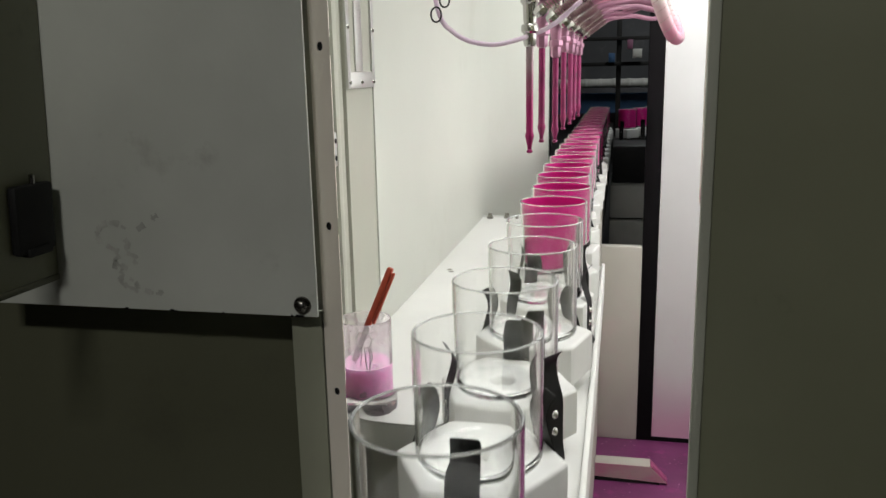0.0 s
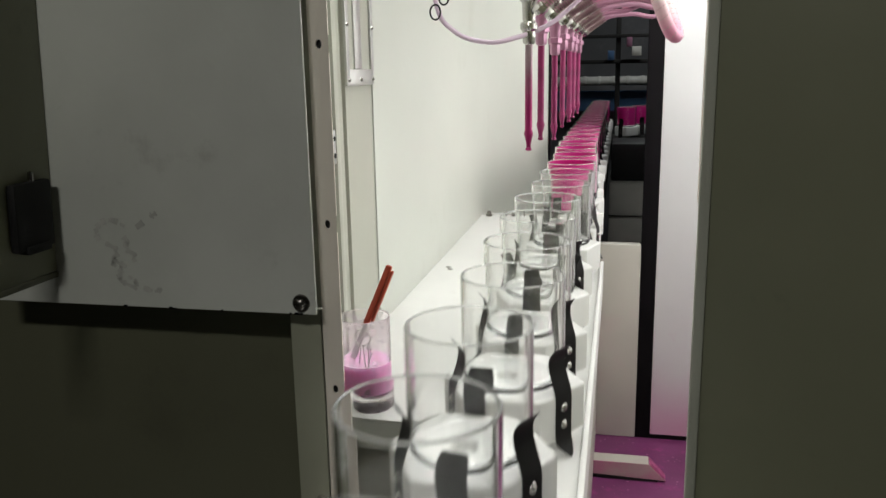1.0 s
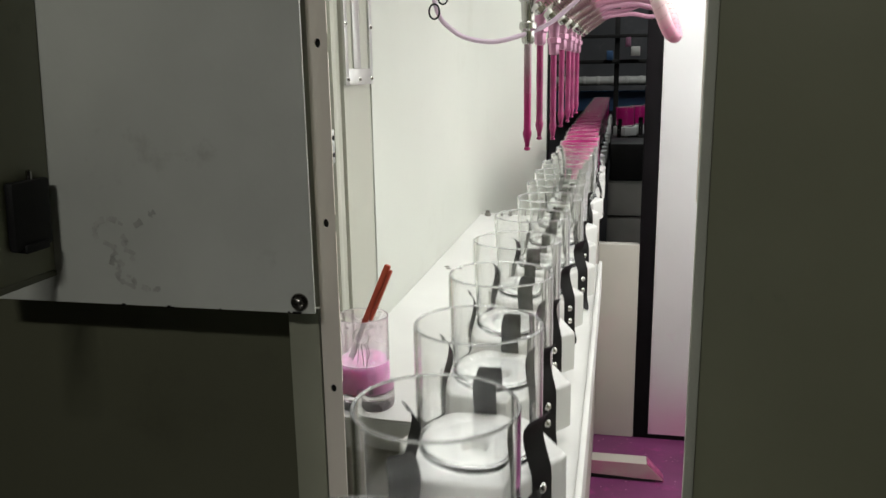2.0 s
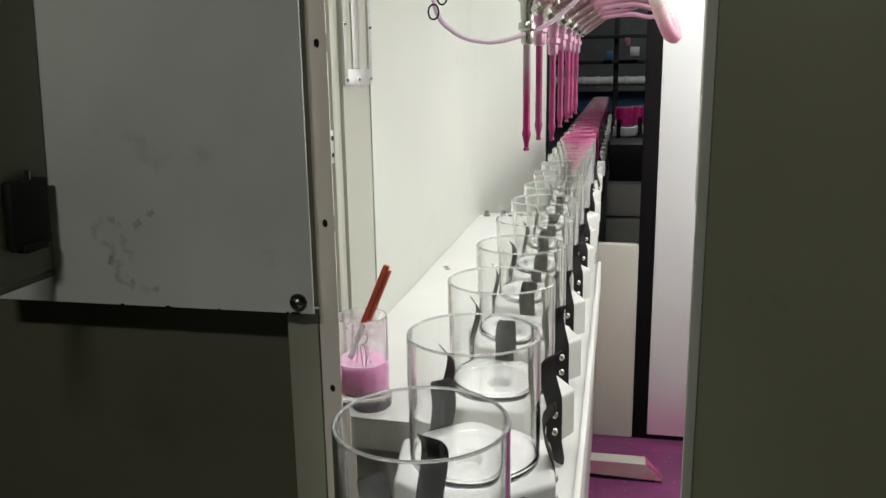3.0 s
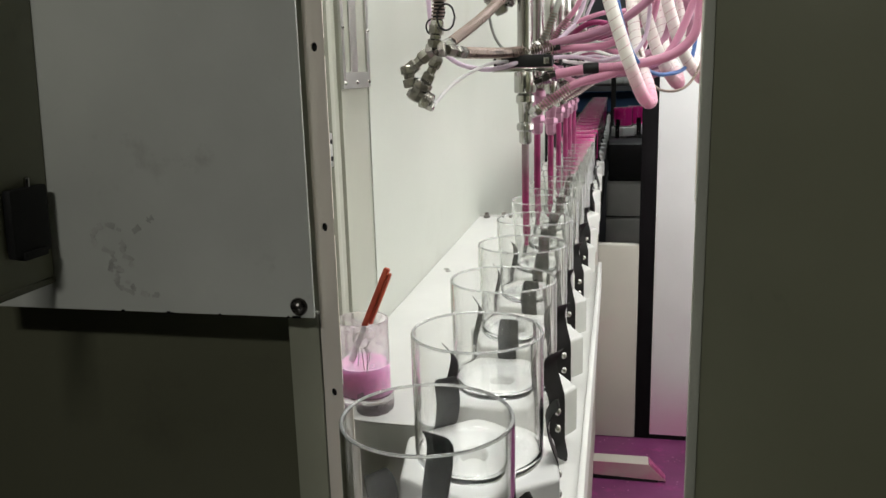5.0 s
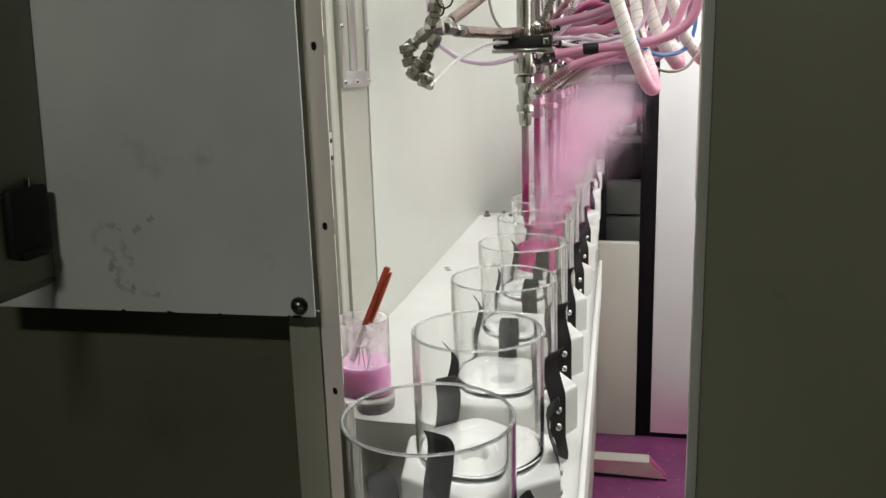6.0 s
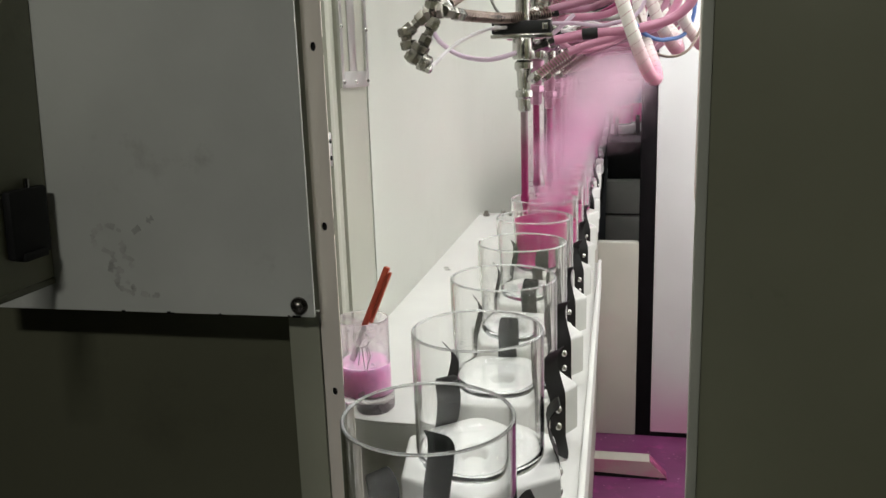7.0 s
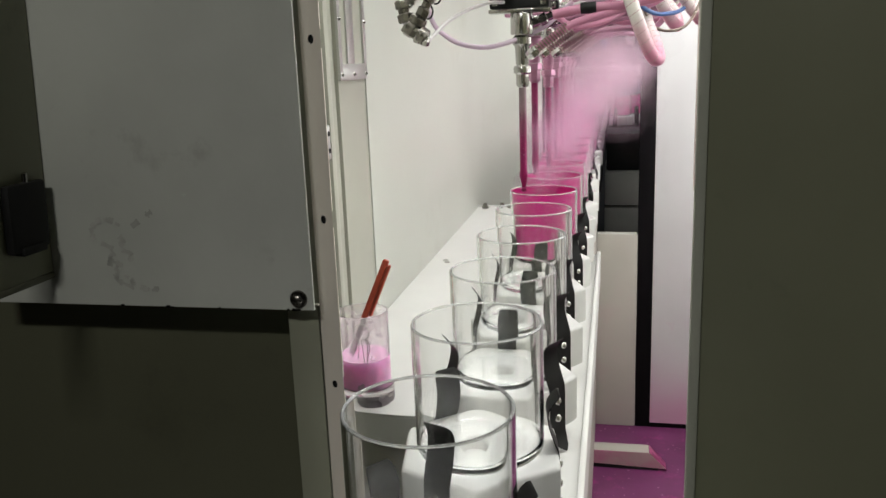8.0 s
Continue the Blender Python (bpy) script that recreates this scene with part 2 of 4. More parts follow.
liquid_bsdf.inputs["Subsurface Radius"].default_value = (1.0, 0.6, 0.8)
liquid_bsdf.inputs["Subsurface Scale"].default_value = 0.025
em = bpy.data.materials.new("tube_glow")
n_, l_, b_ = links(em)
b_.inputs["Emission Color"].default_value, b_.inputs["Emission Strength"].default_value = (1, 0.985, 0.93, 1), 1.0
M["glow"] = em


# ---- mesh helpers ----
def box(bm, x0, x1, y0, y1, z0, z1, bevel=0.0, seg=2):
    r = bmesh.ops.create_cube(bm, size=1.0)
    vs = r["verts"]
    for v in vs:
        v.co = Vector(((x0 + x1) / 2 + v.co.x * (x1 - x0), (y0 + y1) / 2 + v.co.y * (y1 - y0), (z0 + z1) / 2 + v.co.z * (z1 - z0)))
    if bevel:
        es = list({e for v in vs for e in v.link_edges})
        bmesh.ops.bevel(bm, geom=es, offset=bevel, segments=seg, affect="EDGES", profile=0.5)
    return bm


def boxes(*rows, bevel=0.0):
    bm = bmesh.new()
    for r in rows:
        box(bm, *r, bevel=bevel)
    return bm


def lathe(profile, seg=40, closed=False):
    """A body turned about z from rows of radius and height."""
    bm = bmesh.new()
    rings = []
    for r, z in profile:
        if r < 1e-6:
            rings.append([bm.verts.new((0, 0, z))])
        else:
            rings.append([bm.verts.new((r * math.cos(2 * math.pi * i / seg), r * math.sin(2 * math.pi * i / seg), z)) for i in range(seg)])
    pairs = list(zip(rings, rings[1:])) + ([(rings[-1], rings[0])] if closed else [])
    for a, b in pairs:
        for i in range(seg):
            j = (i + 1) % seg
            q = [a[i % len(a)], a[j % len(a)], b[j % len(b)], b[i % len(b)]]
            q = [v for k, v in enumerate(q) if v not in q[:k]]
            if len(q) > 2:
                bm.faces.new(q)
    bmesh.ops.recalc_face_normals(bm, faces=bm.faces[:])
    return bm


def turned(bm, m):
    bm.transform(m)
    return bm


def tube(points, r, seg=8, steps=10, closed=False):
    """A round tube along a smooth line through a few places."""
    bm = bmesh.new()
    line = smooth(points, steps)
    sweep(bm, line, r, seg)
    return bm


def smooth(points, steps=10):
    p = [Vector(q) for q in points]
    if len(p) < 3:
        return [p[0].lerp(p[-1], k / steps) for k in range(steps + 1)]
    p = [p[0] * 2 - p[1]] + p + [p[-1] * 2 - p[-2]]
    out = []
    for i in range(1, len(p) - 2):
        a, b, c, d = p[i - 1:i + 3]
        for k in range(steps):
            t = k / steps
            out.append(0.5 * ((2 * b) + (c - a) * t + (2 * a - 5 * b + 4 * c - d) * t * t + (3 * b - a - 3 * c + d) * t ** 3))
    return out + [p[-2]]


def sweep(bm, line, r, seg=8):
    up = Vector((0.3, 0.2, 0.93)).normalized()
    rings = []
    for i, q in enumerate(line):
        d = (line[min(i + 1, len(line) - 1)] - line[max(i - 1, 0)]).normalized()
        a = d.cross(up)
        if a.length < 1e-4:
            a = d.cross(Vector((1, 0, 0)))
        a.normalize()
        b = d.cross(a).normalized()
        up = a.cross(d).normalized()
        rings.append([bm.verts.new(q + r * (math.cos(2 * math.pi * k / seg) * a + math.sin(2 * math.pi * k / seg) * b)) for k in range(seg)])
    for a, b in zip(rings, rings[1:]):
        for k in range(seg):
            bm.faces.new((a[k], a[(k + 1) % seg], b[(k + 1) % seg], b[k]))
    bm.faces.new(rings[0][::-1])
    bm.faces.new(rings[-1])
    return bm


def coil(points, r, wire, gap):
    """A wire wound round a smooth line."""
    line = smooth(points, 12)
    cum = [0.0]
    for a, b in zip(line, line[1:]):
        cum.append(cum[-1] + (b - a).length)
    total = cum[-1]
    turns = max(3, int(total / gap))
    out = []
    k = 0
    n = turns * 9
    for i in range(n + 1):
        s = total * i / n
        while k < len(cum) - 2 and cum[k + 1] < s:
            k += 1
        f = (s - cum[k]) / max(1e-9, cum[k + 1] - cum[k])
        q = line[k].lerp(line[k + 1], f)
        d = (line[k + 1] - line[k]).normalized()
        a = d.cross(Vector((0.3, 0.2, 0.93))).normalized()
        b = d.cross(a)
        w = 2 * math.pi * i / 9
        out.append(q + r * (math.cos(w) * a + math.sin(w) * b))
    bm = bmesh.new()
    sweep(bm, out, wire, 5)
    return bm


def mesh_of(name, bm, material, smooth_it=True):
    me = bpy.data.meshes.new(name)
    bm.normal_update()
    bm.to_mesh(me)
    bm.free()
    me.materials.append(material)
    if smooth_it:
        me.shade_smooth()
        me.set_sharp_from_angle(angle=radians(38))
    return me


def part(name, bm, material, parent, label="", at=None):
    """One mesh under a thing or a part."""
    ob = new(name, bm if isinstance(bm, bpy.types.Mesh) else mesh_of(name, bm, material))
    ob.parent = parent
    if at is not None:
        ob.matrix_basis = at
    if label:
        tagged(ob, label)
    return ob


def thing(name, label, category, bm=None, material=None, at=None, group="", kind=""):
    ob = new(name, mesh_of(name, bm, material) if bm else None)
    if at is not None:
        ob.matrix_basis = at
    return tagged(ob, label, category, group, kind)


def setting(name, label, bm, material):
    return thing(name, label, name.split("_")[0], bm, material, kind="structure")


# ---- the hall and the booth ----
setting("ground", "dim grey concrete hall floor under the machine", boxes((-6, 6, -6, 8, -0.1, 0.0)), M["hallfloor"])
# unseen hall shell, added; its grey sets how much light bounces back
setting("wall_south", "unseen plain wall added to close the hall", boxes((-5, 5, -5.2, -5, 0, 3.2)), M["hallwall"])
setting("wall_west", "unseen plain hall wall added round the place", boxes((-5.2, -5, -5, 7, 0, 3.2)), M["hallwall"])
setting("wall_east", "unseen plain hall wall added round the place", boxes((5, 5.2, -5, 7, 0, 3.2)), M["hallwall"])
setting("wall_north", "unseen plain hall wall added behind the oven", boxes((-5, 5, 7, 7.2, 0, 3.2)), M["hallwall"])
setting("ceiling", "unseen plain ceiling added over the hall", boxes((-5.2, 5.2, -5.2, 7.2, 3.2, 3.3)), M["hallwall"])
setting("floor_booth", "booth floor stained purple with magenta overspray", boxes((-0.30, 0.95, 0.14, 2.118, 0.0, 0.004)), M["floor"])

# booth side wall along the conveyor, with a post section in front of the seam
def curved_wall():
    """The side wall, bent in towards the opening; the bend is made up to even its shading."""
    bm = bmesh.new()
    line = [(-0.226, 0.6555), (-0.226, 1.1), (-0.226, 1.56)]
    line += [(-0.226 + 0.112 * (k / 12) ** 2, 1.56 + 0.556 * k / 12) for k in range(1, 13)]
    front = [[bm.verts.new((x, y, z)) for x, y in line] for z in (0, 2.2)]
    back = [[bm.verts.new((-0.30, y, z)) for x, y in line] for z in (0, 2.2)]
    for i in range(len(line) - 1):
        for a, b in ((front[0], front[1]), (back[0], back[1]), (front[0], back[0]), (front[1], back[1])):
            bm.faces.new((a[i], a[i + 1], b[i + 1], b[i]))
    for i in (0, -1):
        bm.faces.new((front[0][i], front[1][i], back[1][i], back[0][i]))
    bmesh.ops.recalc_face_normals(bm, faces=bm.faces[:])
    return bm


setting("wall_booth_side", "off-white painted booth wall along the conveyor", curved_wall(), M["booth"])
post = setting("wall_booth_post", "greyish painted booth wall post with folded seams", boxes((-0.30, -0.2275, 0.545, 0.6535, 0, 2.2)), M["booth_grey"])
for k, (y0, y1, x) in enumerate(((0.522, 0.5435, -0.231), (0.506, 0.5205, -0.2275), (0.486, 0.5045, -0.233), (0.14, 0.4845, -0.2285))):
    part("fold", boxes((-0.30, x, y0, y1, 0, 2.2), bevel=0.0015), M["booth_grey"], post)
setting("wall_booth_right", "off-white painted booth wall", boxes((0.95, 1.0, 0.14, 2.118, 0, 2.2)), M["booth"])
setting("ceiling_booth", "off-white booth ceiling", boxes((-0.30, 1.0, 0.14, 2.2, 2.2, 2.26)), M["booth"])

# end wall with the way through to the drying tunnel
end = setting("wall_booth_end", "white painted end wall with a tunnel opening", boxes((-0.30, -0.112, 2.12, 2.17, 0, 2.2)), M["booth"])
part("panel", boxes((0.2265, 0.95, 2.112, 2.16, 0.02, 2.2), bevel=0.002), M["endwall"], end, "white panel dusted with pink overspray at its foot")
part("panel", boxes((-0.112, 0.2265, 2.12, 2.16, 1.6, 2.2)), M["booth"], end)
part("seal", boxes((0.1795, 0.2262, 2.115, 2.15, 0.004, 1.6), bevel=0.002), M["post"], end, "black sealing strip beside the opening")
part("seal", boxes((-0.1118, -0.106, 2.118, 2.16, 0.5, 1.6)), M["post"], end, "thin black edge of the opening")
part("low_panel", boxes((-0.10, 0.1793, 2.11, 2.15, 0.004, 0.648), bevel=0.006), M["lowpanel"], end, "beige low panel under the opening")
# solid black strip fills the gap to give its shade
part("foot_strip", boxes((0.2265, 0.95, 2.116, 2.16, 0.004, 0.019)), M["post"], end, "black strip in place of the shade under the white panel")

# vent plate on the wall post
plate = thing("vent_plate", "brushed aluminium cover plate screwed to the booth wall", "plate", None)
pb = bmesh.new()
for r in ((0.5435, 0.5545, 1.172, 1.56), (0.6455, 0.6565, 1.172, 1.56), (0.5547, 0.6453, 1.172, 1.192), (0.5547, 0.6453, 1.54, 1.56)):
    box(pb, -0.2270, -0.2235, r[0], r[1], r[2], r[3], bevel=0.0006)
part("frame", pb, M["alu"], plate)
# flat grey gives the recess its shadow
part("slot", boxes((-0.2272, -0.2262, 0.5549, 0.6451, 1.1922, 1.5398)), M["booth_grey"], plate, "recessed slot with its shadow put in as flat grey")
part("bar", boxes((-0.2262, -0.2240, 0.578, 0.606, 1.1925, 1.5395), bevel=0.0008), M["alu"], plate)
screw_me = mesh_of("screw", lathe([(0, 0.0022), (0.0016, 0.002), (0.0026, 0.0008), (0.0028, 0), (0, 0)], 12), M["chrome"])
for y, z in ((0.55, 1.179), (0.598, 1.179), (0.649, 1.179), (0.548, 1.245), (0.651, 1.245), (0.548, 1.34), (0.651, 1.34)):
    part("screw", screw_me, None, plate, at=pose(-0.2235, y, z, 0, 90, 0))
hinge = thing("hinge", "small steel hinge in the folded seam", "hinge", boxes((-0.2285, -0.2255, 0.487, 0.4975, 1.083, 1.123), bevel=0.001), M["alu"])
for z in (1.093, 1.113):
    part("bolt", lathe([(0, 0.0015), (0.0028, 0.001), (0.003, 0), (0, 0)], 12), M["black"], hinge, at=pose(-0.2255, 0.492, z, 0, 90, 0))

# lamps under the booth ceiling, out of view; the right-hand tube is added fill
for x, y, ln in ((-0.07, 1.2, 1.7), (0.58, 1.25, 1.6)):
    lamp = thing("tube_lamp", "unseen white tube lamp put under the booth ceiling", "lamp", None, group="booth lamps")
    part("housing", boxes((x - 0.1, x + 0.1, y - ln / 2 - 0.03, y + ln / 2 + 0.03, 2.15, 2.2), bevel=0.004), M["lamp"], lamp)
    part("diffuser", boxes((x - 0.085, x + 0.085, y - ln / 2, y + ln / 2, 2.14, 2.1495), bevel=0.003), M["glow"], lamp, "glowing diffuser")

# tilted tube added to brighten the far end of the wall
lamp = thing("tube_lamp", "unseen tilted tube lamp added at the entry as fill", "lamp", None, at=ENTRY_FILL, group="booth lamps")
part("housing", boxes((-0.48, 0.48, -0.1, 0.1, 0.018, 0.06), bevel=0.004), M["lamp"], lamp)
part("diffuser", boxes((-0.45, 0.45, -0.085, 0.085, 0.006, 0.0178)), M["glow"], lamp, "glowing diffuser")
for x in (-0.2, 0.64):
    part("bracket", boxes((x - 0.01, x + 0.01, 0.20, 0.24, 2.09, 2.2)), M["lamp"], lamp, at=ENTRY_FILL.inverted())

# flat panel out of view, added to light the wall from the side
side = thing("side_lamp", "unseen flat side lamp added to brighten the booth wall", "lamp", None, group="booth lamps")
part("housing", boxes((0.934, 0.9498, 0.48, 2.02, 1.03, 1.87), bevel=0.004), M["lamp"], side)
part("diffuser", boxes((0.930, 0.9338, 0.50, 2.00, 1.05, 1.85)), M["glow"], side, "glowing diffuser")

# housing and rods are added, out of view, round the hall fill
fixture = thing("hanging_lamp", "unseen fixture added round the dim hall fill lamp", "lamp", None, at=HALL_FILL_AT)
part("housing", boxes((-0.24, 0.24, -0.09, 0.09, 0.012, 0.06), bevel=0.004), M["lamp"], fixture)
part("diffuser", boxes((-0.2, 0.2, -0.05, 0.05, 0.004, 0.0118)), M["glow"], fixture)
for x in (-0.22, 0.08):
    part("rod", tube([(x, -1.72, 2.52), (x, -1.72, 3.2)], 0.006), M["steel"], fixture, at=HALL_FILL_AT.inverted())

# ---- the entry: sheet metal round the opening ----
jamb = thing("entry_jamb", "brushed steel jamb strip with a row of punched holes", "jamb", None, kind="structure")
jb = bmesh.new()
HOLES = (1.2087, 1.0863, 0.9633, 1.33, 0.84)
zs = sorted(HOLES)
cuts = [0.0] + [z for h in zs for z in (h - 0.006, h + 0.006)] + [2.2]
JX0, JX1, HX = -0.1045, -0.0902, -0.0971
for a, b in zip(cuts[0::2], cuts[1::2]):
    box(jb, JX0, JX1, 0.110, 0.1115, a, b)
for h in zs:
    # a round hole in each stretch of the strip
    corners = [math.atan2(dz, dx) for dx in (JX0 - HX, JX1 - HX) for dz in (-0.006, 0.006)]
    rows_in, rows_out = [[], []], []
    for a in sorted(corners + [math.pi * (k / 8 - 1) + 0.01 for k in range(16)]):
        c, s = math.cos(a), math.sin(a)
        reach = min(((JX1 - HX) if c > 0 else (HX - JX0)) / max(1e-6, abs(c)), 0.006 / max(1e-6, abs(s)))
        rows_out.append(jb.verts.new((HX + reach * c, 0.110, h + reach * s)))
        for d in (0, 1):
            rows_in[d].append(jb.verts.new((HX + 0.0021 * c, 0.110 + 0.0015 * d, h + 0.0031 * s)))
    for k in range(len(rows_out)):
        j = (k + 1) % len(rows_out)
        jb.faces.new((rows_out[k], rows_out[j], rows_in[0][j], rows_in[0][k]))
        jb.faces.new((rows_in[0][k], rows_in[0][j], rows_in[1][j], rows_in[1][k]))
part("strip", jb, M["steel"], jamb)
# added to close a gap; the dark beige stands for brownish shadow
part("back_flange", boxes((-0.128, -0.1038, 0.1118, 0.1124, 1.0245, 2.2)), M["sidepost"], jamb, "added flange closing the gap, dark beige for its shadow")
# black strip added behind the holes for the dark inside them
part("backing", boxes((-0.1055, -0.0940, 0.1125, 0.1155, 0, 2.2)), M["black"], jamb)

sheet = thing("cover_sheet", "scuffed grey painted sheet metal cover bolted to the jamb", "cover", None)
sb = boxes((-0.37, -0.1023, 0.094, 0.0965, 1.0245, 1.75), bevel=0.0008)
part("sheet", sb, M["sheet"], sheet)
part("lower_flange", boxes((-0.37, -0.112, 0.0967, 0.1095, 1.0247, 1.027)), M["sheet"], sheet)
bolt = part("bolt", lathe([(0, 0.006), (0.0034, 0.005), (0.0044, 0.0042), (0.0047, 0.0010), (0.0047, 0), (0, 0)], 6), M["dirty"], sheet,
            "hexagonal bolt with a washer", at=pose(-0.1134, 0.094, 1.0327, 90, 0, 0))
part("washer", lathe([(0, 0.0012), (0.0060, 0.001), (0.0066, 0), (0, 0)], 20), M["dirty"], bolt)
# rubbed scribbles in the paint
rng = random.Random(4)
strokes = [[(-0.256 + 0.013 * math.cos(a), 1.079 + 0.010 * math.sin(a)) for a in (0.6, 1.4, 2.2, 3.0, 3.7)],
           [(-0.247, 1.077), (-0.243, 1.072), (-0.248, 1.071)], [(-0.262, 1.072), (-0.252, 1.066), (-0.2575, 1.060), (-0.247, 1.055)],
           [(-0.246, 1.067), (-0.238, 1.063), (-0.243, 1.058)], [(-0.259, 1.057), (-0.251, 1.051), (-0.254, 1.045), (-0.244, 1.040)],
           [(-0.246, 1.048), (-0.240, 1.043), (-0.243, 1.038)], [(-0.236, 1.084), (-0.230, 1.088)], [(-0.224, 1.092), (-0.219, 1.095)],
           [(-0.237, 1.040), (-0.226, 1.037), (-0.22, 1.039)]]
for s in strokes:
    sm = bmesh.new()
    pts = smooth([(x, 0.0937, z) for x, z in s], 5)
    for a, b in zip(pts, pts[1:]):
        if rng.random() < 0.12:
            continue
        w = rng.uniform(0.0010, 0.0026)
        d = (b - a).normalized()
        nrm = Vector((-d.z, 0, d.x)) * w
        v = [bm_v for bm_v in (sm.verts.new(a + nrm), sm.verts.new(b + nrm), sm.verts.new(b - nrm), sm.verts.new(a - nrm))]
        sm.faces.new(v)
    part("rub_mark", sm, M["smear"], sheet, "rubbed dirt mark in the paint")
for k in range(11):
    x, w = rng.choice((rng.uniform(-0.26, -0.16), rng.uniform(-0.125, -0.105))), rng.uniform(0.001, 0.004)
    part("paint_chip", boxes((x, x + w, 0.0934, 0.0946, 1.0243, 1.0243 + rng.uniform(0.0006, 0.0016))), M["black"], sheet)

LEAN = Matrix.Translation((-0.3045, 0, 1.045)) @ Matrix.Rotation(radians(2.7), 4, "Y") @ Matrix.Translation((0.3045, 0, -1.045))
flap = thing("hinged_flap", "olive grey sheet flap standing out beside the cover", "flap", None, at=LEAN)
part("panel", boxes((-0.3065, -0.3045, -0.025, 0.0935, 1.050, 1.75), bevel=0.0007), M["olive"], flap)
# hem takes the darkened copy so that no bright line shows
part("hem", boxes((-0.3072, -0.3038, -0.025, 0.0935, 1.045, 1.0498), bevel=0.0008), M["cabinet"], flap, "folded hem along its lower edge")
latch = thing("latch_block", "matt black plastic latch block on the flap", "latch", None, at=LEAN)
part("block", boxes((-0.3044, -0.2975, 0.0475, 0.0855, 1.0725, 1.1205), bevel=0.0022), M["black"], latch)
part("lip", boxes((-0.3044, -0.2955, 0.055, 0.079, 1.0705, 1.0765), bevel=0.0012), M["black"], latch)
part("pin", lathe([(0, 0.007), (0.002, 0.006), (0.002, 0), (0, 0)], 10), M["chrome"], latch, "small chrome pin", at=pose(-0.301, 0.069, 1.1205))
lower = setting("cabinet_lower", "olive grey cabinet front below the cover, darkened for shade",
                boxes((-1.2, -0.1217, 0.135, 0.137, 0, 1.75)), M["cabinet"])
part("side_post", boxes((-0.1292, -0.1057, 0.1095, 0.1347, 0, 1.0235), bevel=0.001), M["sidepost"], lower)

right = setting("cabinet_right", "dark olive painted cabinet front beside the opening", boxes((0.1598, 1.4, 0.1215, 0.125, 0, 2.26), bevel=0.0008), M["olive"])
part("edge_strip", boxes((0.1525, 0.1595, 0.119, 0.125, 0, 2.26), bevel=0.0012), M["edge"], right, "lighter folded edge of the cabinet")
part("inner_lip", boxes((0.1555, 0.1590, 0.1252, 0.15, 0, 1.098), bevel=0.0008), M["edge"], right)
part("upper_lip", boxes((0.1545, 0.1590, 0.1252, 0.155, 1.099, 2.2), bevel=0.0008), M["steel"], right)
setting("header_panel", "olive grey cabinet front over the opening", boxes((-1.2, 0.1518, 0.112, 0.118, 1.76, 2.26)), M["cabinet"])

# ---- the table and track ----
table = thing("conveyor_table", "white sheet metal conveyor table with a track channel", "table", None)
part("side_shelf", boxes((-0.2255, -0.0602, 0.337, 1.545, SHELF - 0.003, SHELF), bevel=0.0008), M["shelf"], table)
part("shelf_flange", boxes((-0.2255, -0.0602, 0.337, 0.3395, SHELF - 0.035, SHELF - 0.0032)), M["shelf"], table)
part("track_plate", boxes((-0.06, 0.0805, -1.7, 1.06, SHELF - 0.004, SHELF), bevel=0.0008), M["shelf"], table)
part("rail", boxes((0.0745, 0.0805, -1.7, 1.06, SHELF + 0.0002, SHELF + 0.006), bevel=0.0015), M["shelf"], table, "raised white edge rail")
part("rail_skirt", boxes((0.0785, 0.0805, -1.7, 1.06, SHELF - 0.05, SHELF - 0.0042)), M["shelf"], table)
part("body", boxes((-0.2, -0.197, 0.36, 2.1, 0.05, SHELF - 0.05), (0.052, 0.055, -1.7, 2.1, 0.05, SHELF - 0.0045), (-0.2, 0.055, 2.1, 2.103, 0.05, SHELF - 0.05),
                   (-0.2, 0.055, 0.357, 0.36, 0.05, SHELF - 0.0365), (-0.2, 0.055, 0.36, 2.1, 0.03, 0.05)), M["lowpanel"], table)
part("far_cover", boxes((-0.06, 0.058, 1.0605, 2.105, SHELF - 0.004, SHELF - 0.0003)), M["shelf"], table)
# unseen white deck, added to bounce light onto the wall's far end
part("end_deck", boxes((-0.196, -0.0602, 1.551, 2.09, 0.732, 0.735)), M["shelf"], table)
part("lip", boxes((-0.2255, -0.062, 1.5455, 1.55, SHELF - 0.02, SHELF + 0.004), bevel=0.001), M["shelf"], table)
for x, y in ((-0.164, 1.535), (-0.205, 1.53)):
    part("bolt", lathe([(0, 0.014), (0.005, 0.013), (0.0055, 0.006), (0.008, 0.005), (0.008, 0), (0, 0)], 8), M["dirty"], table, at=pose(x, y, SHELF))
for x, y in ((-0.192, 0.985), (-0.198, 1.0)):
    part("paint_chip", lathe([(0, 0.0012), (0.004, 0.0008), (0.006, 0), (0, 0)], 7), M["dirty"], table, at=pose(x, y, SHELF + 0.0001, 0, 0, 40))
tunnel = thing("tunnel_track", "dark track beam running on into the drying tunnel", "track", boxes((-0.06, 0.06, 2.17, 5.19, 0.70, SHELF - 0.0005), bevel=0.003), M["dark"])

channel = thing("floor_channel", "beige metal channel cover lying on the stained floor", "channel", None)
part("top", boxes((0.0, 0.213, 1.822, 1.872, 0.055, 0.06), bevel=0.001), M["lowpanel"], channel)
cb = bmesh.new()
vs = [cb.verts.new(q) for q in ((0.0, 1.8215, 0.0595), (0.213, 1.8215, 0.0595), (0.262, 1.8215, 0.012), (0.0, 1.8215, 0.020), (0.0, 1.8195, 0.0595), (0.213, 1.8195, 0.0595), (0.262, 1.8195, 0.012), (0.0, 1.8195, 0.020))]
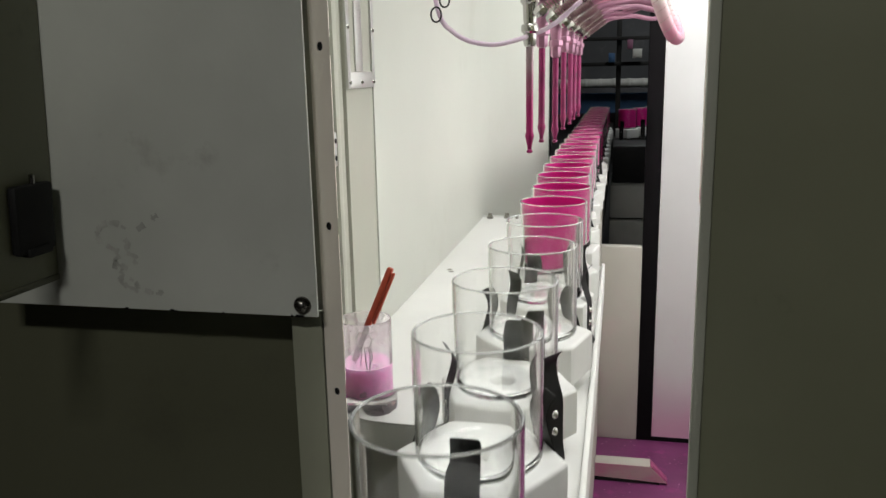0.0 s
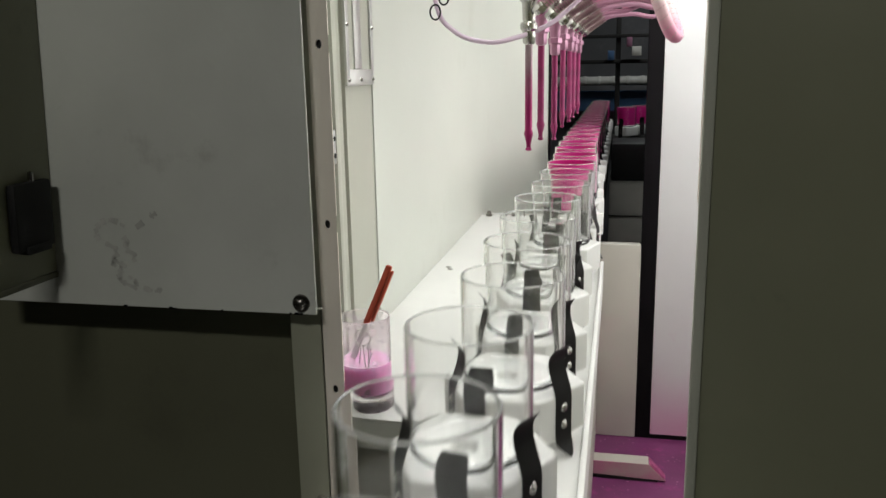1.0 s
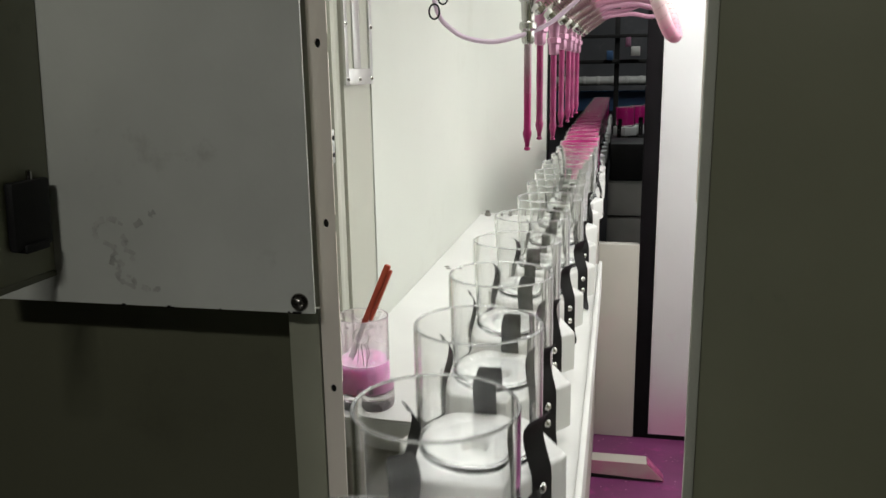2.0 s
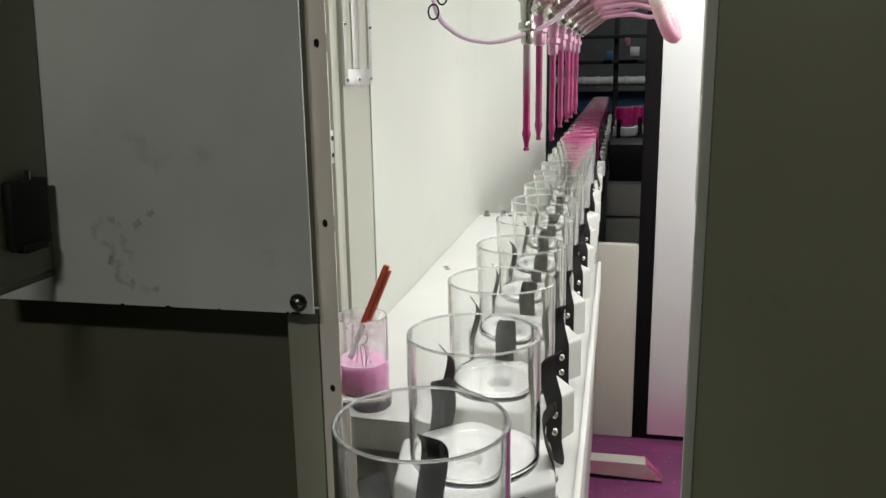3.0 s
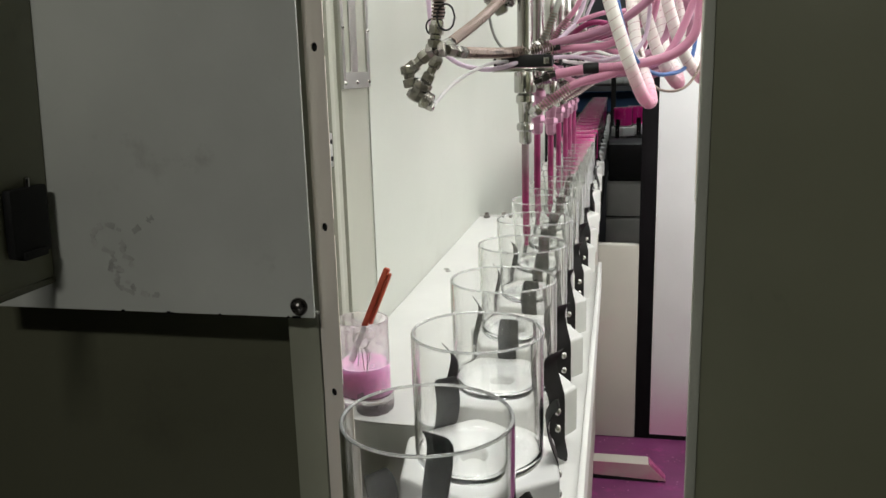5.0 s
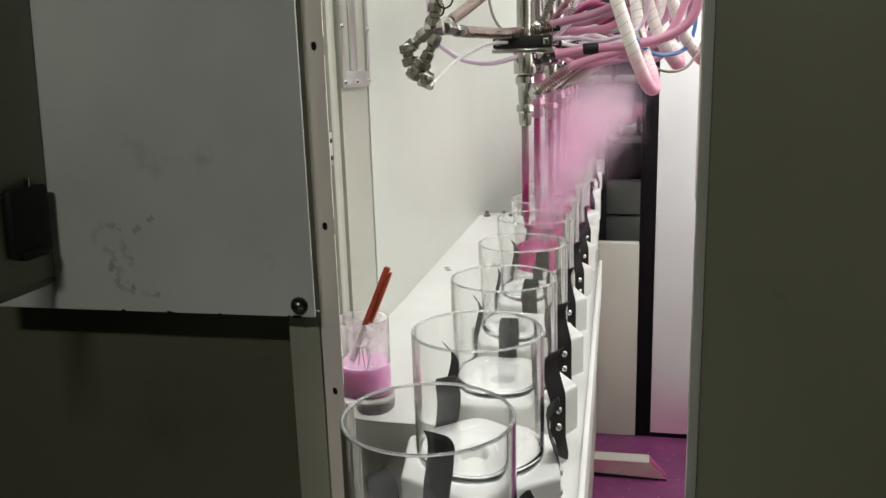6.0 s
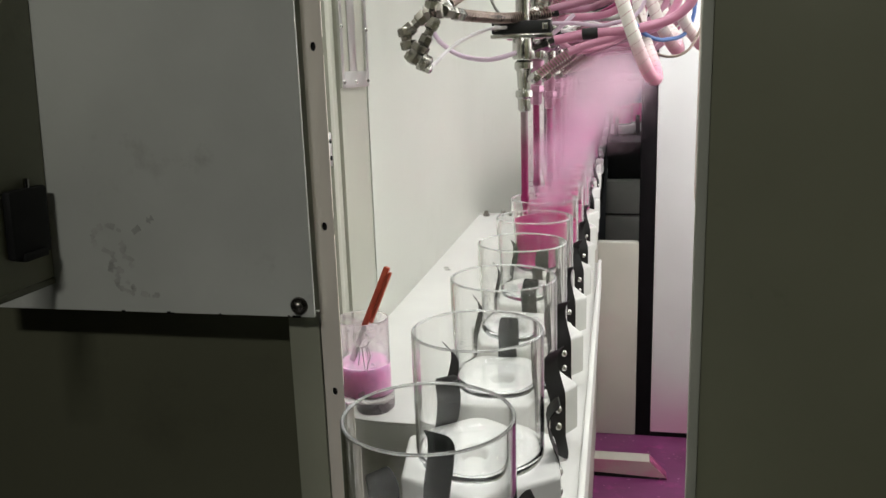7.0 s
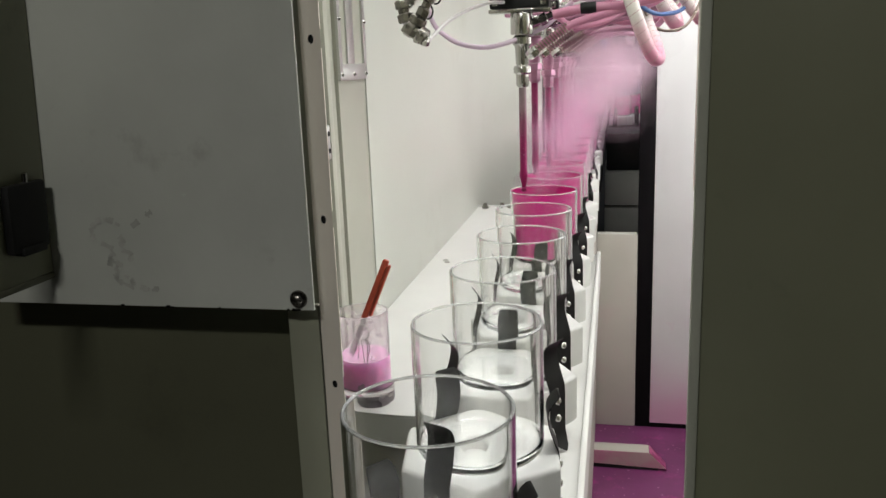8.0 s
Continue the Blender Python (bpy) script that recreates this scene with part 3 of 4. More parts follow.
for f in ((3, 2, 1, 0), (4, 5, 6, 7), (0, 1, 5, 4), (1, 2, 6, 5), (2, 3, 7, 6), (3, 0, 4, 7)):
    cb.faces.new([vs[i] for i in f])
bmesh.ops.recalc_face_normals(cb, faces=cb.faces[:])
part("front", cb, M["channel"], channel, "front face stained by overspray")
part("cut_end", turned(boxes((0, 0.002, 1.8225, 1.871, -0.072, 0), bevel=0.0005), Matrix.Translation((0.2135, 0, 0.0595)) @ Matrix.Rotation(radians(-42), 4, "Y")), M["splash"], channel, "wet magenta cut end")
# the low front box is the shade under the channel, as a dark skid
part("foot", boxes((0.0, 0.225, 1.84, 1.868, 0.0045, 0.0445), (0.0, 0.240, 1.823, 1.8398, 0.0045, 0.0105)), M["dark"], channel, "dark foot, with a skid in place of the shade under the channel")
flecks = bmesh.new()
for k in range(160):
    x, y, r = rng.uniform(0.06, 0.5), rng.uniform(1.2, 2.1), rng.uniform(0.0012, 0.005)
    c = [flecks.verts.new((x + r * math.cos(a) * rng.uniform(0.6, 1.2), y + r * math.sin(a) * rng.uniform(0.6, 1.2), 0.0052)) for a in (0, 1.2, 2.5, 3.7, 5.0)]
    flecks.faces.new(c)
thing("paint_flecks", "pale and pink paint flecks scattered over the floor", "paint", flecks, M["pinkhaze"], kind="stuff")

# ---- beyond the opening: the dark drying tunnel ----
# side walls, roof and front are unseen, added near-black to keep light out
setting("tunnel_wall_left", "unseen dark wall added to close the tunnel", boxes((-0.9, -0.85, 2.2, 5.2, 0, 2.4)), M["dark"])
setting("tunnel_wall_right", "unseen dark wall added to close the tunnel", boxes((1.6, 1.65, 2.2, 5.2, 0, 2.4)), M["dark"])
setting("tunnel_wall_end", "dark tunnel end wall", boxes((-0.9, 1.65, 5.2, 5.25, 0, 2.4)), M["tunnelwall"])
setting("tunnel_roof", "unseen dark roof added over the tunnel", boxes((-0.9, 1.65, 2.2, 5.25, 2.4, 2.45)), M["dark"])
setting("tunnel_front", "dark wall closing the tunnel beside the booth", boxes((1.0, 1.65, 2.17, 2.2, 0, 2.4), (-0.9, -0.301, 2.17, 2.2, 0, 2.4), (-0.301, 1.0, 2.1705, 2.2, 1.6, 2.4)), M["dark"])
beam = thing("blue_beam", "dark blue painted steel beam across the tunnel", "beam", boxes((-0.5, 1.2, 5.08, 5.14, 0.90, 1.03), bevel=0.004), M["blue"])
rl = thing("roller", "pale wrapped roller lying across the tunnel", "roller", None)
part("core", turned(lathe([(0, -0.7), (0.026, -0.7), (0.028, -0.69), (0.028, 0.69), (0.026, 0.7), (0, 0.7)], 20), Matrix.Translation((0.3, 5.0, 1.094)) @ Matrix.Rotation(radians(90), 4, "Y")), M["roller"], rl)
for k in range(14):
    part("band", turned(lathe([(0.0285, -0.012), (0.031, -0.008), (0.031, 0.008), (0.0285, 0.012)], 20, True), Matrix.Translation((-0.3 + 0.09 * k, 5.0, 1.094)) @ Matrix.Rotation(radians(90), 4, "Y")), M["roller"], rl)
for x in (-0.43, 1.01):
    part("bracket", boxes((x, x + 0.02, 4.985, 5.015, 0.0, 1.11), bevel=0.002), M["dark"], rl)
up1 = thing("tunnel_upright", "dark steel upright in the tunnel", "post", boxes((0.072, 0.10, 4.38, 4.41, 0, 2.3), bevel=0.003), M["dark"])
copy_thing(up1, pose(0.5, 0, 0))
cab = thing("tunnel_cabinet", "dark grey machine cabinet with stepped ledges", "cabinet", None)
part("body", boxes((0.07, 0.5, 2.9, 3.3, 0.0, 0.60), bevel=0.006), M["dark"], cab)
part("ledge", boxes((0.07, 0.5, 2.86, 3.3, 0.603, 0.735), bevel=0.006), M["darkgrey"], cab, "lighter grey ledge")
part("lower_ledge", boxes((0.07, 0.5, 2.84, 2.898, 0.50, 0.595), bevel=0.004), M["darkgrey"], cab)
thing("motor_box", "black boxy drive housing standing on the cabinet", "housing", boxes((0.075, 0.30, 2.92, 3.2, 0.7352, 0.885), bevel=0.008), M["black"])
for x, z, w, m in ((0.16, 1.24, 0.05, "darkgrey"), (0.13, 1.29, 0.03, "pinkhaze"), (0.03, 1.22, 0.035, "blue")):
    thing("control_box", "small dim control box on the tunnel frame", "box", boxes((x, x + w, 4.30, 4.36, z, z + 0.05), bevel=0.003), M[m])
# unseen lamp added to lift the tunnel out of black
tl = thing("tunnel_lamp", "unseen dim tube lamp added under the tunnel roof", "lamp", None)
part("housing", boxes((0.3, 0.5, 3.5, 4.3, 2.33, 2.398), bevel=0.004), M["lamp"], tl)
part("diffuser", boxes((0.32, 0.48, 3.52, 4.28, 2.322, 2.3295), bevel=0.003), M["glow"], tl, "glowing diffuser")
rail2 = thing("frame_rail", "dark frame rail carrying the control boxes", "rail", boxes((-0.4, 1.0, 4.3605, 4.379, 1.20, 1.222), (-0.4, 1.0, 4.3605, 4.379, 1.34, 1.36), bevel=0.002), M["dark"])


# ---- jars and holders on the track ----
def jar_profile(r=0.05, h=0.1025, wall=0.0024, base=0.0038):
    i = r - wall
    return [(0, -h), (r - 0.012, -h), (r - 0.005, -h), (r - 0.002, -h + 0.0012), (r - 0.0004, -h + 0.0035), (r, -h + 0.006), (r, -h + 0.008), (r, -0.0026), (r, -0.0016),
            (i, -0.0016), (i, -0.0026), (i, -h + base + 0.008), (i, -h + base + 0.006), (i - 0.0012, -h + base + 0.0025), (i - 0.004, -h + base + 0.0006),
            (i - 0.009, -h + base), (i - 0.016, -h + base), (0, -h + base)]


def clear(ob):
    """Thin clear glass throws no shadow worth seeing."""
    ob.visible_shadow = False
    return ob


JAR_ME = mesh_of("body", lathe(jar_profile(), 64), M["glass"])


def bead():
    return lathe([(0.0488 + 0.0009 * math.cos(a), -0.0010 + 0.0009 * math.sin(a)) for a in [2 * math.pi * k / 10 for k in range(10)]], 64, True)


RIM_ME = mesh_of("rim", bead(), M["rim"])
RI = 0.05 - 0.0024 - 0.0004


def coat_ring(z0, z1, floor):
    rows = [(RI, z1), (RI, z0), (RI - 0.0007, z0), (RI - 0.0007, z1)]
    if floor:
        rows = [(RI, z1), (RI, z0 + 0.006), (RI - 0.005, z0 + 0.001), (0, z0), (0, z0 + 0.0006), (RI - 0.0055, z0 + 0.0016), (RI - 0.0007, z0 + 0.006), (RI - 0.0007, z1)]
        return lathe(rows, 48)
    return lathe(rows, 48, True)


COAT_ME = mesh_of("paint_coat", coat_ring(-0.0968, -0.002, True), M["coat"])
RING_ME = [mesh_of("paint_coat", coat_ring(a, b, False), M["coat"]) for a, b in ((-0.033, -0.002), (-0.065, -0.0332), (-0.0968, -0.0652))]


def block_radius(a):
    """Outline of the nylon block: a hexagon with softened corners."""
    a = (a + math.pi / 6) % (math.pi / 3) - math.pi / 6
    return min(0.0605 / math.cos(a), 0.0690)


def block():
    bm = bmesh.new()
    n = 60
    rows = ((0.0, -0.1480, -0.0012), (0.0, -0.1472, 0), (0.0, -0.1065, 0), (0.0, -0.1046, -0.0006), (0.0, -0.1032, -0.0020), (0.0, -0.10265, -0.0042))
    rings = []
    for _, z, off in rows:
        rings.append([bm.verts.new(((block_radius(2 * math.pi * k / n) + off) * math.cos(2 * math.pi * k / n), (block_radius(2 * math.pi * k / n) + off) * math.sin(2 * math.pi * k / n), z)) for k in range(n)])
    for r, z in ((0.0150, -0.10265), (0.0130, -0.1045), (0.0118, -0.112)):
        rings.append([bm.verts.new((r * math.cos(2 * math.pi * k / n), r * math.sin(2 * math.pi * k / n), z)) for k in range(n)])
    for a, b in zip(rings, rings[1:]):
        for k in range(n):
            bm.faces.new((a[k], a[(k + 1) % n], b[(k + 1) % n], b[k]))
    bm.faces.new(rings[-1])
    bm.faces.new(rings[0][::-1])
    bmesh.ops.recalc_face_normals(bm, faces=bm.faces[:])
    return bm


def spring_strip():
    """A bent leaf along x outward: foot screwed to the block, top pressed to the glass and curled off it, tail pointed."""
    bm = bmesh.new()
    rows = ((-0.1635, 0.0098, 0.0012), (-0.160, 0.0072, 0.0062), (-0.1535, 0.0022, 0.0108), (-0.149, 0.0004, 0.0118), (-0.140, 0.0, 0.012), (-0.112, 0.0, 0.012), (-0.104, -0.0006, 0.012),
            (-0.094, -0.0042, 0.0122), (-0.083, -0.0078, 0.0122), (-0.075, -0.0090, 0.0121), (-0.069, -0.0080, 0.0120), (-0.0635, -0.0046, 0.0116), (-0.0600, -0.0012, 0.0106), (-0.0588, 0.0004, 0.0090))
    sides = []
    for off in (0.0007, 0.0):
        sides.append([(bm.verts.new((0.0607 + x + off, -w, z)), bm.verts.new((0.0607 + x + off, w, z))) for z, x, w in rows])
    a, b = sides
    for i in range(len(rows) - 1):
        bm.faces.new((a[i][0], a[i][1], a[i + 1][1], a[i + 1][0]))
        bm.faces.new((b[i][1], b[i][0], b[i + 1][0], b[i + 1][1]))
        for k in (0, 1):
            bm.faces.new((a[i][k], a[i + 1][k], b[i + 1][k], b[i][k]))
    for i in (0, -1):
        bm.faces.new((a[i][0], a[i][1], b[i][1], b[i][0]))
    bmesh.ops.recalc_face_normals(bm, faces=bm.faces[:])
    return bm


holder = thing("jar_holder", "white nylon jar holder block with three black spring strips", "holder", None, at=pose(0, 0, RIM), group="jar holders on the track")
part("block", block(), M["holder"], holder)
part("spindle", lathe([(0, -0.1481), (0.014, -0.1481), (0.014, -0.156), (0.019, -0.157), (0.019, -0.1648), (0, -0.1648)], 20), M["dirty"], holder, "worn metal spindle")
STRIP_ME = mesh_of("spring_strip", spring_strip(), M["strip"])
HEAD_ME = mesh_of("screw", lathe([(0, 0.0028), (0.0014, 0.0027), (0.0030, 0.0018), (0.0041, 0.0004), (0.0042, 0), (0, 0)], 14), M["chrome"])
for k in range(3):
    s = part("spring_strip", STRIP_ME, None, holder, "black spring steel strip", at=pose(0, 0, 0, 0, 0, 120 * k))
    for z in (-0.1175, -0.1345):
        part("screw", HEAD_ME, None, s, at=pose(0.0614, 0, z, 0, 90, 0))

HOLDERS, JARS, COATS = [], [], []
turns = random.Random(11)
YAW = {0: 20, 1: 8, 2: 90, 3: 83, 4: 80, 5: 90, 6: 88, 7: 86, 8: 31, 9: 85, 10: 43, 11: 110, -1: 95, -2: 92}
SIDE = {n: turns.uniform(-0.0025, 0.0025) for n in range(-8, ROW_END)}
SIDE.update({0: -0.001, 1: 0.0015, 2: 0.0005, 3: 0.001, 4: 0, 5: 0, 6: 0.002, 7: 0.002})
# the carriers sway on the chain while it runs
SWAY = {n: SIDE[n] for n in SIDE}
SWAY.update({3: -0.0055, 4: -0.010, 5: -0.008, 6: 0.0062, 7: 0.003, 8: -0.0006, 9: -0.001, 10: 0.0085, 11: 0.008, 12: 0.007, 13: 0.008})
for n in range(-2, ROW_END):
    yaw = YAW.get(n, turns.uniform(30, 82))
    m = pose(SIDE[n], n * PITCH, RIM, 0, 0, yaw)
    h = holder if n == -2 else copy_thing(holder, m)
    h.matrix_basis = m
    done = n >= 12
    spraying = 5 <= n <= 11
    j = new("glass_jar")
    j.matrix_basis = m
    clear(part("body", JAR_ME, None, j))
    clear(part("rim", RIM_ME, None, j))
    tagged(j, "glass jar coated inside with magenta paint, in its holder" if done else
           "clear glass jar being sprayed magenta inside, in its holder" if spraying else "clear cylindrical glass jar standing in its holder",
           "jar", "jars on the track")
    if done:
        part("paint_coat", COAT_ME, None, j, "magenta paint film inside the glass")
    if spraying:
        for k in range(3):
            COATS.append((k, n, part("paint_coat", RING_ME[k], None, j, "fresh magenta paint film")))
    HOLDERS.append((n, h, yaw))
    JARS.append((n, j, yaw))

# jars on their way back at the far end of the tunnel
for k in range(5):
    m = pose(0.14 + 0.073 * k, 4.06 + 0.139 * k, RIM - 0.025, 0, 0, 40 * k)
    copy_thing(holder, m)
    j = new("glass_jar")
    j.matrix_basis = m
    clear(part("body", JAR_ME, None, j))
    clear(part("rim", RIM_ME, None, j))
    tagged(j, "glass jar coated inside with magenta paint, on the return track", "jar", "jars on the track")
    part("paint_coat", COAT_ME, None, j, "magenta paint film inside the glass")
thing("return_track", "dark return track crossing the tunnel", "track", boxes((0.062, 1.2, 3.96, 4.75, 0.70, SHELF - 0.026), bevel=0.003), M["dark"])

# ---- the beaker of paint on the side shelf ----
beaker = thing("beaker", "smeared glass beaker half full of pink paint on the shelf", "beaker", None, at=pose(-0.1590, 0.372, SHELF))
clear(part("glass", lathe([(0, 0.0195), (0.0272, 0.0195), (0.0278, 0.0205), (0.0278, 0.022), (0.0278, 0.0995), (0.0278, 0.1003), (0.0274, 0.1012), (0.0268, 0.1012), (0.0264, 0.1003), (0.0264, 0.0995), (0.0264, 0.0225), (0.026, 0.0212), (0, 0.0210)], 48), M["beaker_glass"], beaker))
# base borrows the translucent smear so that it looks bright, not dark
clear(part("base", lathe([(0, 0), (0.0255, 0), (0.0272, 0.0015), (0.0277, 0.006), (0.0277, 0.0185), (0.027, 0.0193), (0, 0.0193)], 40), M["beaker_glass"], beaker, "thick glass base lightened by the smear"))
part("paint", lathe([(0, 0.0208), (0.0262, 0.0211), (0.0267, 0.0230), (0.0267, 0.0520), (0, 0.0520)], 40), M["liquid"], beaker, "opaque pink paint")
tool = thing("stirring_tool", "orange red handled wire tool standing in the beaker", "tool", None,
             at=Matrix.Translation((-0.1735, 0.370, SHELF + 0.052)) @ Matrix.Rotation(radians(-8), 4, "X") @ Matrix.Rotation(radians(22), 4, "Y"))
hb = bmesh.new()
box(hb, -0.0034, 0.0030, -0.0035, 0.0035, 0.042, 0.111, bevel=0.0015)
part("handle", hb, M["orange"], tool)
part("handle_half", boxes((0.0034, 0.0066, -0.0028, 0.0032, 0.048, 0.107), bevel=0.0012), M["orange"], tool)
part("blade", boxes((-0.0028, 0.0034, -0.0006, 0.0006, 0.0, 0.0415), bevel=0.0004), M["wire"], tool, "flat steel blade")
rg = thing("wire_ring", "thin wire key ring with hanging wires over the paint", "wire", None, at=pose(-0.1515, 0.345, SHELF + 0.087))
part("ring", tube([(0.0085 * math.cos(a), -0.002, 0.0085 * math.sin(a)) for a in [2 * math.pi * k / 10 for k in range(11)]], 0.0005, 6, 4), M["wire"], rg)
for dx, dz, ex in ((-0.003, -0.03, -0.006), (0.0, -0.036, 0.001), (0.004, -0.037, 0.0035), (0.006, -0.03, 0.004), (-0.005, -0.028, -0.012)):
    part("wire", tube([(dx, -0.002, -0.008), (dx * 1.3, 0, -0.018), (ex, 0.002, dz)], 0.00045, 6, 6), M["wire"], rg)

# ---- the spray head: seven guns, their clamps and hoses ----
RIDING = []
GX = (-0.029, -0.026, -0.016, -0.012, -0.008, -0.008, -0.005)
GUNS = [(GX[i], (5 + i) * PITCH) for i in range(7)]
LOWER = (0, 0.002, -0.012, 0, 0, 0, 0)


def spray_gun(i, x, y):
    metal = M["chrome"]
    rod = M["lance"] if i == 0 else M["pinkmetal"]
    g = thing("spray_gun", "chrome spray gun with a long lance stained magenta" if i == 0 else "spray gun dusted pink with a long magenta stained lance",
              "spray gun", None, at=pose(x, y, LOWER[i]), group="spray guns")
    part("cylinder", lathe([(0, 1.50), (0.0115, 1.50), (0.0115, 1.31), (0.0122, 1.308), (0.0122, 1.30), (0.0112, 1.298), (0.0112, 1.205), (0, 1.205)], 28), metal, g)
    cl = part("clamp", boxes((-0.044, 0.040, -0.014, 0.014, 1.187, 1.2045), bevel=0.002), M["black"], g, "black clamp block")
    for sx in (-0.036, 0.032):
        part("clamp_bolt", boxes((sx - 0.004, sx + 0.004, -0.0155, -0.0145, 1.191, 1.2005), bevel=0.0004), M["chrome"], cl)
    part("clamp_plate", boxes((-0.046, 0.042, -0.0125, 0.0125, 1.181, 1.1865), bevel=0.001), M["chrome"] if i == 0 else M["pinkhaze"], g)
    part("head", lathe([(0, 1.1805), (0.0155, 1.1805), (0.0162, 1.179), (0.0162, 1.153), (0.015, 1.151), (0, 1.151)], 28), metal, g)
    part("collar", lathe([(0, 1.1505), (0.0095, 1.1505), (0.0135, 1.147), (0.0138, 1.138), (0.0105, 1.134), (0.0095, 1.112), (0.0085, 1.108), (0, 1.108)], 24), metal if i == 0 else M["pinkhaze"], g)
    part("nut", lathe([(0, 1.1075), (0.0115, 1.1075), (0.0128, 1.105), (0.0128, 1.098), (0.0095, 1.095), (0.0092, 1.080), (0.007, 1.077), (0, 1.077)], 6 if i else 20), metal if i == 0 else M["pinkhaze"], g)
    part("shaft", lathe([(0, 1.0766), (0.0055, 1.0766), (0.0055, 1.008), (0, 1.008)], 20), rod, g, "upper lance dusted mauve")
    lance = part("lance", lathe([(0, 1.0079), (0.0054, 1.0079), (0.0054, 0.955), (0.0066, 0.951), (0.0066, 0.948), (0.0034, 0.934), (0.0034, 0.930), (0, 0.930)], 20), rod, g, "lance stained magenta by paint")
    part("nozzle", lathe([(0, 0.9298), (0.003, 0.9296), (0.0046, 0.9275), (0.0046, 0.9255), (0.0025, 0.924), (0, 0.924)], 16), rod, lance)
    # side inlet with its fitting
    part("inlet", turned(lathe([(0, 0), (0.006, 0), (0.006, 0.012), (0.0085, 0.013), (0.0085, 0.022), (0.0055, 0.024), (0.0055, 0.034), (0, 0.034)], 6), Matrix.Translation((0.014, 0.0, 1.165)) @ Matrix.Rotation(radians(70), 4, "Y")), M["chrome"], g)
    if i == 0:
        for a, b, r in (((-0.055, -0.012, 1.289), (-0.012, -0.012, 1.283), 0.013), ((-0.046, -0.014, 1.300), (-0.030, -0.014, 1.262), 0.010), ((-0.062, -0.012, 1.295), (-0.050, -0.012, 1.310), 0.011)):
            a, b = Vector(a), Vector(b)
            n = (b - a).length
            part("air_valve", turned(lathe([(0, 0), (r * 0.8, 0), (r, n * 0.1), (r, n * 0.4), (r * 0.7, n * 0.45), (r * 0.7, n * 0.6), (r, n * 0.65), (r, n * 0.92), (r * 0.8, n), (0, n)], 8),
                 Matrix.Translation(a) @ (b - a).to_track_quat("Z", "Y").to_matrix().to_4x4()), M["dirty"], g)
    RIDING.append((g, pose(x, y, LOWER[i]), 1.0, 0.0))
    return g


for i, (x, y) in enumerate(GUNS):
    spray_gun(i, x, y)


def hose(name, label, pts, r, m, ride=1.0, sleeve=None, wrap=None, swing=0.0):
    ob = thing(name, label, "hose", None)
    part("tube", tube(pts, r, 10, 9), M[m], ob)
    if sleeve:
        a, b = sleeve
        line = smooth(pts, 9)
        seg = [line[int(a * (len(line) - 1))], line[int((a + b) / 2 * (len(line) - 1))], line[int(b * (len(line) - 1))]]
        part("spring_sleeve", coil(seg, r + 0.0012, 0.0011, 0.0042), M["brass"], ob, "wound metal spring sleeve")
        part("fitting", turned(lathe([(0, -0.011), (0.006, -0.011), (0.0085, -0.006), (0.0085, 0.004), (0.006, 0.007), (0.006, 0.013), (0, 0.013)], 6), Matrix.Translation(line[0]) @ (line[1] - line[0]).to_track_quat("Z", "Y").to_matrix().to_4x4()), M["chrome"], ob, "chrome hose fitting")
    if wrap:
        part("spiral_cut", coil(pts, r - 0.0002, 0.0006, 0.0125), M[wrap], ob, "spiral cut in the plastic wrap")
    RIDING.append((ob, Matrix.Identity(4), ride, swing))
    return ob


# supply hoses of the guns, rising to the side of the booth
hr = random.Random(7)
